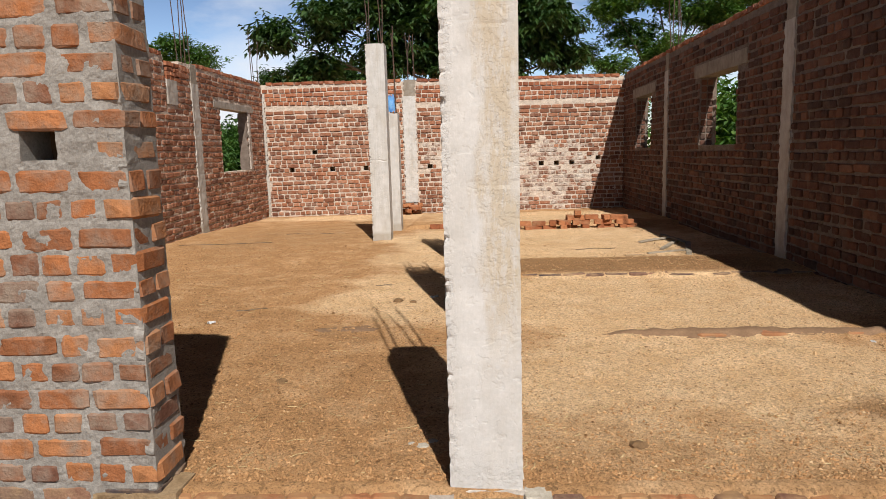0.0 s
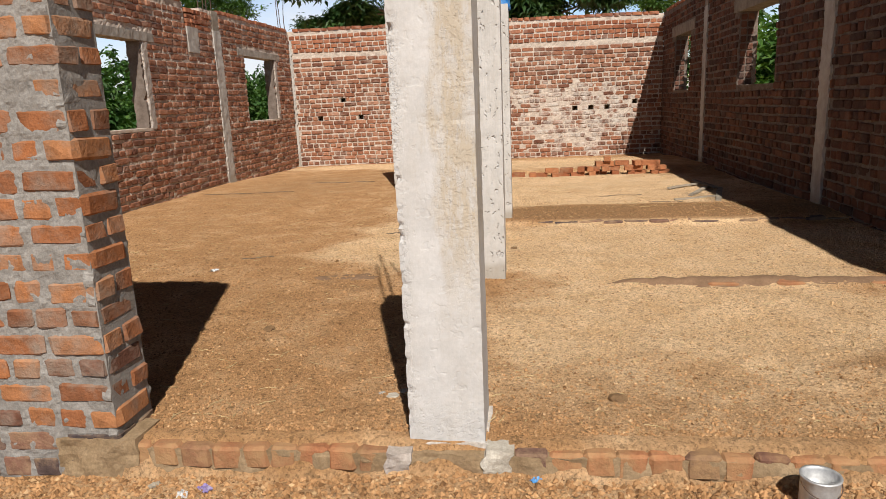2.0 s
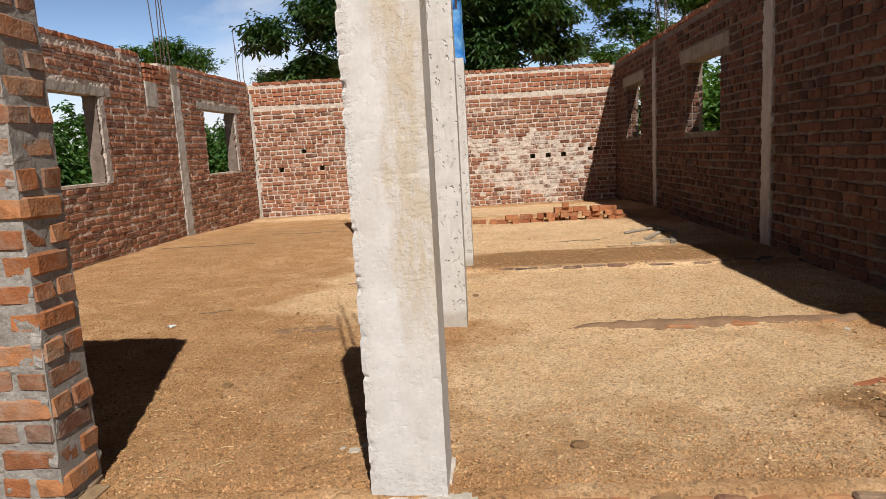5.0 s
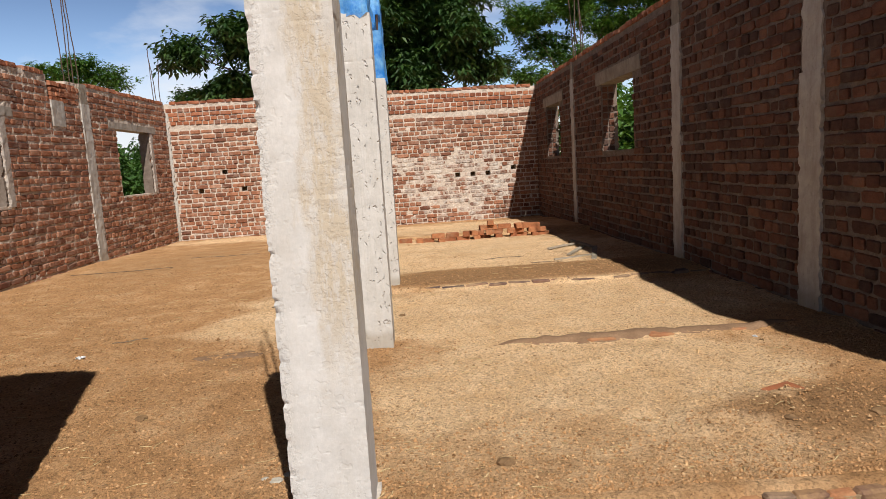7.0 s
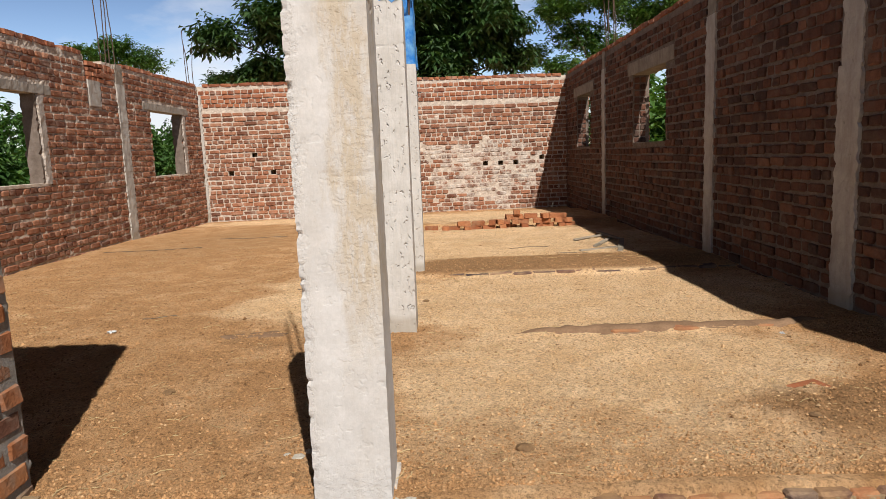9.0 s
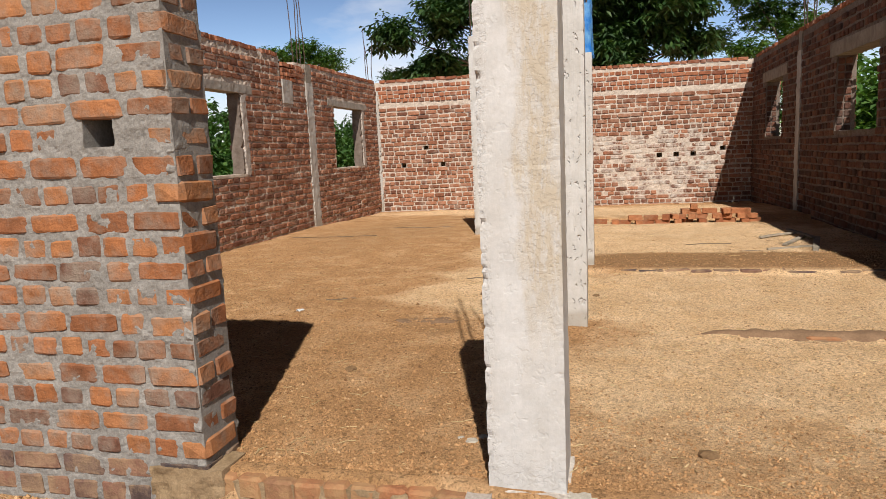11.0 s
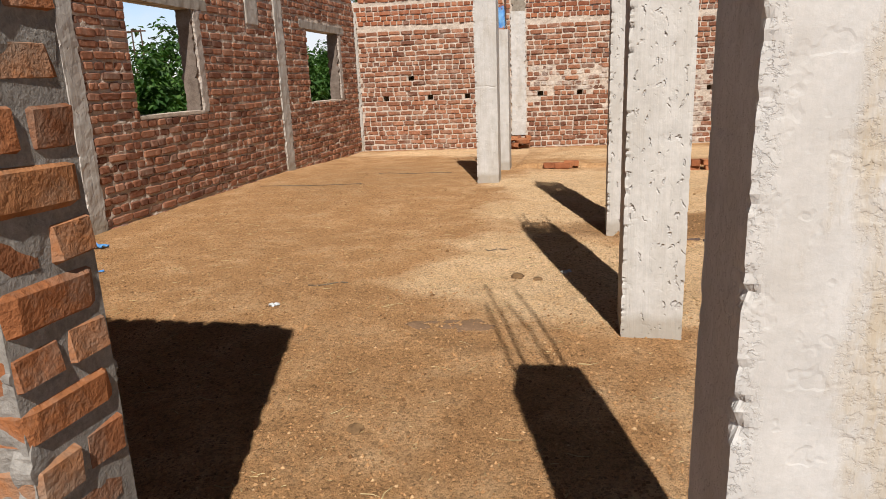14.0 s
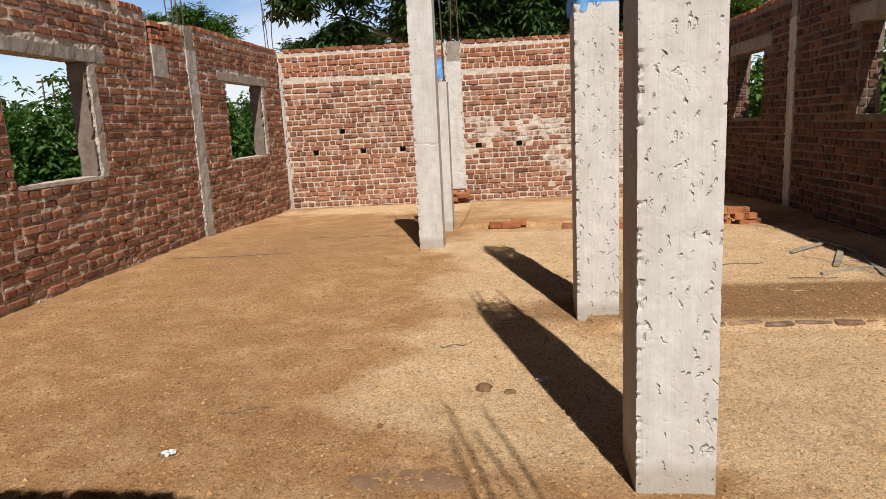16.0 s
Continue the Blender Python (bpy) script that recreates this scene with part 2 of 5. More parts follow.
BRICK_LOOSE = brick_material("loose_brick", ((0.0, (0.25, 0.088, 0.04)), (1.0, (0.38, 0.155, 0.07))), (0.340, 0.245, 0.150), 0.5)
MORTAR_NEAR = mortar_material("grey_mortar", (0.172, 0.157, 0.143), (0.280, 0.262, 0.242))
MORTAR_FAR = mortar_material("pale_mortar", (0.36, 0.29, 0.24), (0.57, 0.485, 0.41))
CONCRETE = concrete_material("whitewashed_concrete", (0.429, 0.411, 0.396), (0.519, 0.502, 0.487), (0.355, 0.315, 0.267), 0.6)
CONCRETE_PITTED = concrete_material("pitted_concrete", (0.429, 0.408, 0.389), (0.519, 0.497, 0.476), (0.355, 0.321, 0.282), 0.5, 0.7)
CONCRETE_STAINED = concrete_material("stained_concrete", (0.425, 0.410, 0.400), (0.505, 0.490, 0.481), (0.341, 0.299, 0.251), 0.3, 0.14, band=True)
CONCRETE_GREY = concrete_material("grey_concrete", (0.355, 0.327, 0.300), (0.455, 0.427, 0.395), (0.245, 0.204, 0.170), 0.7)
CONCRETE_LINTEL = concrete_material("lintel_concrete", (0.25, 0.22, 0.19), (0.34, 0.31, 0.275), (0.20, 0.165, 0.135), 0.7)
CONCRETE_OLD = concrete_material("weathered_concrete", (0.204, 0.170, 0.136), (0.286, 0.252, 0.211), (0.150, 0.116, 0.088), 0.7)
MORTAR_PALE = mortar_material("smeared_mortar", (0.286, 0.238, 0.211), (0.408, 0.360, 0.320))
# Mortar with shade in its colour, for the right wall and left window reveals.
MORTAR_SHADED = mortar_material("shaded_mortar", (0.105, 0.078, 0.062), (0.205, 0.165, 0.140))
MORTAR_WHITE = mortar_material("white_mortar", (0.40, 0.35, 0.31), (0.55, 0.50, 0.45))
MORTAR_SOIL = mortar_material("soil_mortar", (0.204, 0.136, 0.075), (0.313, 0.224, 0.136))
BRICK_TOP = brick_material("top_brick", ((0.0, (0.177, 0.061, 0.034)), (0.5, (0.286, 0.102, 0.051)), (1.0, (0.354, 0.143, 0.075))), (0.340, 0.272, 0.224), 0.5)
PEBBLE_SAND = brick_material("sand_crumb", ((0.0, (0.19, 0.11, 0.052)), (0.3, (0.42, 0.262, 0.13)), (0.9, (0.54, 0.36, 0.195)), (1.0, (0.58, 0.41, 0.245))), (0.52, 0.32, 0.155), 0.7)
BRICK_DUSTY = brick_material("mortar_smeared_brick", ((0.0, (0.13, 0.06, 0.04)), (1.0, (0.27, 0.12, 0.07))), (0.50, 0.45, 0.40), 0.95, 0.6, 0.40)
LEAF_CROP = leaf_material("crop_leaf", ((0.0, (0.025, 0.07, 0.014)), (0.6, (0.045, 0.11, 0.022)), (1.0, (0.085, 0.16, 0.035))), 0.3)
BRICK_BURNT = brick_material("burnt_brick", ((0.0, (0.06, 0.045, 0.045)), (0.5, (0.11, 0.07, 0.06)), (1.0, (0.21, 0.10, 0.065))), (0.30, 0.20, 0.12), 0.85, 0.6, 0.4)
BRICK_SOILED = brick_material("soiled_brick", ((0.0, (0.109, 0.061, 0.048)), (0.35, (0.258, 0.102, 0.051)), (1.0, (0.340, 0.150, 0.071))), (0.313, 0.190, 0.095), 0.85, 0.6, 0.38)
MORTAR_FLOOR = mortar_material("floor_mortar", (0.155, 0.092, 0.054), (0.245, 0.152, 0.092))
MORTAR_LIME = mortar_material("lime_mortar", (0.326, 0.286, 0.231), (0.462, 0.422, 0.367))
CLOD = plain_material("earth_clod", (0.109, 0.065, 0.034), (0.204, 0.122, 0.061), 20, 0.95)
PURPLE = plain_material("purple_foil", (0.136, 0.082, 0.272), (0.374, 0.340, 0.442), 60, 0.4)
PEBBLE = brick_material("pebble", ((0.0, (0.13, 0.065, 0.028)), (0.25, (0.30, 0.158, 0.069)), (0.9, (0.44, 0.248, 0.116)), (1.0, (0.52, 0.34, 0.185))), (0.38, 0.21, 0.097), 0.7)
STEEL = plain_material("rusty_steel", (0.05, 0.045, 0.05), (0.14, 0.08, 0.05), 30, 0.7, 0.4)
BARK = plain_material("bark", (0.10, 0.075, 0.055), (0.2, 0.16, 0.12), 6, 0.95, 0, 1.0)
LEAF_DARK = leaf_material("tree_leaf", ((0.0, (0.014, 0.040, 0.011)), (0.6, (0.028, 0.068, 0.016)), (1.0, (0.056, 0.104, 0.024))), 0.25)
LEAF_LIGHT = leaf_material("shrub_leaf", ((0.0, (0.032, 0.080, 0.016)), (0.6, (0.056, 0.128, 0.024)), (1.0, (0.104, 0.176, 0.040))), 0.3)
BLUE = plain_material("blue_plastic", (0.02, 0.17, 0.55), (0.18, 0.42, 0.72), 11, 0.35, 0, 0.8)
bn, bl = BLUE.node_tree.nodes, BLUE.node_tree.links
thin_mix, clear = bn.new("ShaderNodeMixShader"), bn.new("ShaderNodeBsdfTransparent")
thin_mix.inputs[0].default_value = 0.25
bl.new(bn["Principled BSDF"].outputs[0], thin_mix.inputs[1])
bl.new(clear.outputs[0], thin_mix.inputs[2])
bl.new(thin_mix.outputs[0], bn["Material Output"].inputs["Surface"])
WHITE_PLASTIC = plain_material("white_plastic", (0.408, 0.408, 0.422), (0.578, 0.578, 0.578), 40, 0.4)
TIN = plain_material("tin", (0.38, 0.38, 0.39), (0.62, 0.62, 0.62), 25, 0.5, 0.6)
WOOD = plain_material("grey_board", (0.204, 0.170, 0.129), (0.340, 0.292, 0.231), 12, 0.85)
STRAW = plain_material("straw", (0.36, 0.26, 0.125), (0.54, 0.42, 0.235), 40, 0.85)


# ---- mesh helpers ----
def raw(name, verts, faces, material=None, smooth=False):
    me = bpy.data.meshes.new(name)
    me.from_pydata(verts, [], faces)
    me.update()
    if smooth:
        me.polygons.foreach_set("use_smooth", [True] * len(me.polygons))
    if material:
        me.materials.append(material)
    return me


def link_mesh(name, verts, faces, material, parent=None, label="", smooth=False):
    ob = new(name, raw(name, verts, faces, material, smooth))
    if parent:
        ob.parent = parent
    if label:
        ob["label"] = label
    return ob


def part(name, bm, material, parent, label="", smooth=False):
    me = bpy.data.meshes.new(name)
    bm.to_mesh(me)
    bm.free()
    me.materials.append(material)
    if smooth:
        me.polygons.foreach_set("use_smooth", [True] * len(me.polygons))
    ob = new(name, me)
    if parent:
        ob.parent = parent
    if label:
        ob["label"] = label
    return ob


def empty(name, x=0, y=0, z=0, rz=0):
    e = new(name)
    e.matrix_basis = pose(x, y, z, 0, 0, rz)
    return e


def tube(points, radius, sides=6):
    """Vertices and faces of a tube along points; radius a number or one for each point."""
    verts, faces = [], []
    pts = [Vector(p) for p in points]
    for i, p in enumerate(pts):
        d = (pts[min(i + 1, len(pts) - 1)] - pts[max(i - 1, 0)]).normalized()
        a = d.orthogonal().normalized()
        a = (Vector((1, 0, 0)) - d * d.x).normalized() if abs(d.x) < 0.9 else a
        c = d.cross(a)
        r = radius[i] if isinstance(radius, (list, tuple)) else radius
        for k in range(sides):
            t = 2 * math.pi * k / sides
            verts.append(tuple(p + (a * math.cos(t) + c * math.sin(t)) * r))
    for i in range(len(pts) - 1):
        for k in range(sides):
            q = (k + 1) % sides
            faces.append((i * sides + k, i * sides + q, (i + 1) * sides + q, (i + 1) * sides + k))
    faces.append(tuple(range(sides))[::-1])
    faces.append(tuple((len(pts) - 1) * sides + k for k in range(sides)))
    return verts, faces


def brick_shape(seed, cut=0.11):
    """A unit brick with worn, chamfered edges."""
    rng = random.Random(seed)
    bm = bmesh.new()
    bmesh.ops.create_cube(bm, size=1)
    bmesh.ops.bevel(bm, geom=bm.edges[:], offset=cut, segments=1, affect="EDGES", profile=0.5)
    for v in bm.verts:
        v.co += Vector([rng.uniform(-0.035, 0.035) for _ in range(3)])
    me = bpy.data.meshes.new("brick")
    bm.to_mesh(me)
    bm.free()
    return me


def brick_set(material, seed, cut):
    made = []
    for i in range(7):
        me = brick_shape(seed + i, cut)
        me.materials.append(material)
        made.append(me)
    return made


def fbm(x, y, z, octaves=4):
    return noise.fractal(Vector((x, y, z)), 1.0, 2.0, octaves)


# ---- ground: one sheet, with the raised earth floor inside the walls ----
LEFT, RIGHT, FRONT = -5.65, 2.03, 1.05
BACK_A, BACK_B = Vector((-5.65, 12.98, 0)), Vector((2.03, 13.5, 0))


def back_y(x):
    return 12.98 + (x + 5.65) * 0.52 / 7.68


def smooth01(a, b, v):
    t = min(1, max(0, (v - a) / (b - a)))
    return t * t * (3 - 2 * t)


def blob(x, y, cx, cy, rx, ry):
    d = ((x - cx) / rx) ** 2 + ((y - cy) / ry) ** 2
    return max(0.0, 1 - d) if d < 1 else 0.0


def ground_z(x, y):
    lap = 0.035 * fbm(x * 7, 3.3, 0, 3) if x > -2.25 else 0.03
    inside = smooth01(FRONT - 0.01 + lap * 0.6, FRONT + 0.04 + lap, y) * (1 if LEFT - 0.2 < x < RIGHT + 0.2 and y < 13.6 else 0)
    floor_level = -0.1 * smooth01(8.5, 13, y) + 0.012 * fbm(x * 1.3, y * 1.3, 0) - 0.02
    floor_level += 0.024 * (1 - smooth01(1.15, 1.9, y))
    if inside:
        floor_level += 0.045 * blob(x, y, 0.85, 1.75, 0.6, 0.33) * (1 + 0.9 * fbm(x * 9, y * 9, 6, 3))
        wob = 0.06 * fbm(x * 0.9, 1.7, 0)
        if x > -0.95 - 0.2:
            floor_level += 0.035 * smooth01(5.1 + wob, 5.16 + wob, y) * (1 - smooth01(6.0, 6.4, y))
        if x > -0.4:
            floor_level += 0.022 * smooth01(3.04 + wob, 3.08 + wob, y) * (1 - smooth01(3.16 + wob, 3.26 + wob, y)) * smooth01(-0.4, 0.0, x)
        if x > -2.3:
            floor_level += 0.06 * smooth01(9.35, 9.45, y) * (1 - smooth01(12.0, 13.2, y)) * smooth01(-2.3, -2.2, x)
    outside = -0.125 + 0.035 * smooth01(-1.9, -0.7, x) * smooth01(0.3, 0.9, y) + 0.02 * fbm(x * 1.1, y * 1.1, 3) - 0.06 * smooth01(-2.2, -3.2, x) - 0.03 * smooth01(0.4, -1.5, y)
    if abs(x) > 30 or abs(y) > 40:
        outside = -0.2
    return floor_level * inside + outside * (1 - inside) + 0.006 * fbm(x * 9, y * 9, 1, 3)


def earth_mix(x, y):
    """How sandy and how damp the earth is."""
    if LEFT < x < RIGHT and FRONT < y < 13.6:
        p, q = x + 0.45 * fbm(x * 0.9, y * 0.9, 11, 4), y + 0.4 * fbm(x * 0.9, y * 0.9, 17, 4)
        s = 1.3 * blob(p, q, 0.3, 4.2, 2.0, 1.25) + 0.95 * blob(p, q, -1.75, 4.6, 0.9, 1.0) + 1.0 * blob(p, q, 0.3, 2.65, 1.6, 0.85)
        s += 1.2 * blob(p, q, 0.0, 7.6, 2.4, 1.9) + 0.9 * blob(p, q, -1.6, 7.4, 0.95, 2.2) + 0.8 * blob(p, q, -3.6, 12.4, 2.6, 0.9)
        s += 0.8 * blob(p, q, 0, 11, 2.6, 1.6) + 0.45 * blob(p, q, -0.3, 1.75, 1.3, 0.75)
        d = 1.2 * blob(p, y, 0.4, 5.65, 2.4, 0.58) + 1.0 * blob(p, q, 0.98, 1.75, 0.85, 0.42)
        d += 0.5 * blob(p, q, -2.05, 3.36, 0.3, 0.12) + 0.35 * blob(p, q, -4.2, 8.5, 1.6, 3.2)
    else:
        s, d = 0.2, 0.0
    return s, d


def build_ground():
    near_x = list(np.arange(-5.95, 2.35, 0.035))
    near_y = list(np.arange(-1.6, 13.8, 0.035))
    left = [-5.95 - 0.1 * 1.32 ** k for k in range(33)][::-1]
    right = [2.35 + 0.1 * 1.32 ** k for k in range(33)]
    front = [-1.6 - 0.1 * 1.32 ** k for k in range(33)][::-1]
    rear = [13.8 + 0.1 * 1.32 ** k for k in range(33)]
    xs, ys = left + near_x + right, front + near_y + rear
    verts, sand, damp = [], [], []
    for y in ys:
        for x in xs:
            verts.append((x, y, ground_z(x, y)))
            s, d = earth_mix(x, y)
            sand.append(s)
            damp.append(d)
    w = len(xs)
    faces = [(j * w + i, j * w + i + 1, (j + 1) * w + i + 1, (j + 1) * w + i) for j in range(len(ys) - 1) for i in range(w - 1)]
    me = raw("ground", verts, faces, SOIL, True)
    for key, values in (("sand", sand), ("damp", damp)):
        me.attributes.new(key, "FLOAT", "POINT").data.foreach_set("value", values)
    tagged(new("ground", me), "bare brown earth with pale sandy patches and gravel", "ground", kind="structure")


build_ground()


# ---- walls ----
def wall_core(name, frame_m, length, z0, top, thick, holes, material, step, rough, label):
    """The mortar body of a wall. Its face lies at depth 0, u runs along it; holes are (u0, u1, z0, z1); top is a function of u."""
    zmax = max(top(u) for u in np.linspace(0, length, 60))
    us, zs = set(np.linspace(0, length, max(2, int(length / step) + 1))), set(np.linspace(z0, zmax, max(2, int((zmax - z0) / step) + 1)))
    for h in holes:
        us |= {h[0], h[1]}
        zs |= {h[2], h[3]}

    def thin(vals, keep):
        out = []
        for v in sorted(vals):
            if out and v - out[-1] < step * 0.35:
                if v in keep:
                    out[-1] = v
                continue
            out.append(v)
        return out
    us = thin(us, {h[0] for h in holes} | {h[1] for h in holes} | {length})
    zs = thin(zs, {h[2] for h in holes} | {h[3] for h in holes} | {zmax})
    nu, nz = len(us), len(zs)
    solid = [[True] * (nz - 1) for _ in range(nu - 1)]
    for i in range(nu - 1):
        for j in range(nz - 1):
            cu, cz = (us[i] + us[i + 1]) / 2, (zs[j] + zs[j + 1]) / 2
            if cz > top(cu) or any(h[0] < cu < h[1] and h[2] < cz < h[3] for h in holes):
                solid[i][j] = False
    verts = []
    for back in (0, 1):
        for u in us:
            for z in zs:
                d = thick if back else rough * (0.2 if u > length - 0.02 else 1.0) * (0.9 * fbm(u * 14, z * 14, 7, 3) + 0.5 * fbm(u * 45, z * 45, 2, 2))
                verts.append(tuple(frame_m @ Vector((u, d, z))))
    f = lambda i, j, k: k * nu * nz + i * nz + j
    faces = []
    full = lambda i, j: 0 <= i < nu - 1 and 0 <= j < nz - 1 and solid[i][j]
    for i in range(nu - 1):
        for j in range(nz - 1):
            if not solid[i][j]:
                continue
            faces.append((f(i, j, 0), f(i + 1, j, 0), f(i + 1, j + 1, 0), f(i, j + 1, 0)))
            faces.append((f(i, j, 1), f(i, j + 1, 1), f(i + 1, j + 1, 1), f(i + 1, j, 1)))
            if not full(i - 1, j):
                faces.append((f(i, j, 0), f(i, j + 1, 0), f(i, j + 1, 1), f(i, j, 1)))
            if not full(i + 1, j):
                faces.append((f(i + 1, j, 0), f(i + 1, j, 1), f(i + 1, j + 1, 1), f(i + 1, j + 1, 0)))
            if not full(i, j - 1):
                faces.append((f(i, j, 0), f(i, j, 1), f(i + 1, j, 1), f(i + 1, j, 0)))
            if not full(i, j + 1):
                faces.append((f(i, j + 1, 0), f(i + 1, j + 1, 0), f(i + 1, j + 1, 1), f(i, j + 1, 1)))
    return tagged(link_mesh(name, verts, faces, material), label, "wall", kind="structure")


def lay_bricks(wall, frame_m, length, z0, top, holes, meshes, material, course, long, joint, proud, sink, near, seed, bond=0.5, skip=0.0, halves=0.16, singles=300, ends=None):
    """Courses of bricks on a wall's face. near(u, z): how close the walk passes; the 300 closest become parts, the rest one mesh."""
    rng = random.Random(seed)
    laid = []
    row, z = 0, z0
    while True:
        zc = z + course / 2
        if zc + course * 0.4 > max(top(u) for u in (0, length * 0.3, length * 0.6, length * 0.99)):
            break
        header = row % 2 == 1 if halves < 0.1 or rng.random() < 0.8 else rng.random() < bond
        u = -rng.uniform(0, long)
        stop = length - (ends(row) if ends else 0)
        while u < stop:
            w = (long if not header else long * 0.52) * rng.uniform(0.88, 1.12)
            if not header and rng.random() < halves:
                w *= 0.55
            a, b = max(u, 0.0), min(u + w, stop)
            u += w
            for h in holes:
                if h[2] - course * 0.3 < zc < h[3] + course * 0.3 and a < h[1] and b > h[0]:
                    if a < h[0]:
                        b = h[0]
                    elif b > h[1]:
                        a = h[1]
                    else:
                        a = b
            if b - a < 0.05 or zc + course * 0.4 > top((a + b) / 2) or rng.random() < (skip((a + b) / 2, zc) if callable(skip) else skip):
                continue
            j = joint * rng.uniform(0.45, 1.0)
            hgt = course - joint * rng.uniform(0.65, 1.25)
            out = proud * rng.uniform(0.3, 1.5)
            dep = sink + out
            sag = 0.008 * math.sin(zc * 9 + (a + b) * 0.9) + rng.uniform(-0.004, 0.004)
            loc = frame_m @ Vector(((a + b) / 2, sink - dep / 2, zc + sag))
            m = Matrix.Translation(loc) @ frame_m.to_3x3().to_4x4() @ pose(0, 0, 0, rng.uniform(-2, 2), rng.uniform(-1.6, 1.6), rng.uniform(-1.5, 1.5)) @ Matrix.Diagonal((b - a - j, dep, hgt, 1))
            laid.append((near((a + b) / 2, zc), m, rng.randrange(len(meshes))))
        z += course
        row += 1
    laid.sort(key=lambda k: k[0])
    for _, m, k in laid[:singles]:
        ob = new("brick", meshes[k])
        ob.parent = wall
        ob.matrix_basis = m
    rest_of_bricks(wall, laid[singles:], meshes, material)


def rest_of_bricks(wall, laid, meshes, material):
    if not laid:
        return
    verts, faces = [], []
    shapes = [([v.co.copy() for v in me.vertices], [tuple(p.vertices) for p in me.polygons]) for me in meshes]
    for _, m, k in laid:
        o = len(verts)
        verts += [tuple(m @ v) for v in shapes[k][0]]
        faces += [tuple(i + o for i in p) for p in shapes[k][1]]
    tagged(link_mesh("brickwork", verts, faces, material, wall), kind="stuff")


# left wall: u runs with +y, its depth runs to -x
M_LEFT = Matrix(((0, -1, 0, LEFT), (1, 0, 0, 0.0), (0, 0, 1, 0), (0, 0, 0, 1)))
L_HOLES = [(6.17, 7.36, 0.95, 2.06), (10.58, 12.02, 0.92, 2.06)]


def left_top(u):
    return 2.70 if u < 8.55 else 2.36 if u < 9.06 else 2.67


wall_left = wall_core("wall_left", M_LEFT, 12.98, -0.25, left_top, 0.19, L_HOLES, MORTAR_FAR, 0.03, 0.011, "unplastered red brick wall with two window openings")
M_RIGHT = Matrix(((0, 1, 0, RIGHT), (-1, 0, 0, 13.5), (0, 0, 1, 0), (0, 0, 0, 1)))
R_HOLES = [(13.5 - 12.4, 13.5 - 11.2, 1.14, 2.13), (13.5 - 8.58, 13.5 - 7.2, 1.17, 2.12)]
wall_right = wall_core("wall_right", M_RIGHT, 12.4, -0.25, lambda u: 2.69, 0.23, R_HOLES, MORTAR_SHADED, 0.05, 0.012, "shaded red brick wall with two window openings")
ang = math.degrees(math.atan2(0.52, 7.68))
M_BACK = pose(-5.65, 12.98, 0, 0, 0, ang)
BACK_LEN = math.hypot(7.68, 0.52)
PUT = [(0.55, 0.87), (1.06, 1.27), (1.42, 0.87), (2.14, 0.88), (3.52, 0.88), (4.25, 0.9), (5.92, 0.91), (6.58, 0.92), (7.15, 0.93), (6.25, 0.9)]
def on_course(z, z0, course):
    """The bounds of the brick course nearest to z."""
    k = round((z - z0) / course - 0.5)
    return z0 + course * k + 0.004, z0 + course * (k + 1) - 0.004


B_HOLES = [(u - 0.055, u + 0.055, *on_course(z, -0.19, 0.093)) for u, z in PUT]
wall_back = wall_core("wall_back", M_BACK, BACK_LEN, -0.25, lambda u: 2.68, 0.23, B_HOLES, MORTAR_FAR, 0.035, 0.012, "long red brick wall with small scaffold holes")
M_FRONT = pose(-5.9, FRONT, 0, 0, 0, 0)
F_LEN = 3.622
F_HOLES = [(3.255, 3.383, 1.215, 1.318), (2.59, 2.73, 1.225, 1.33)]
wall_front = wall_core("wall_front", M_FRONT, F_LEN, -0.3, lambda u: 2.19, 0.22, F_HOLES, MORTAR_NEAR, 0.010, 0.0065, "rough orange brick wall end with thick grey mortar")


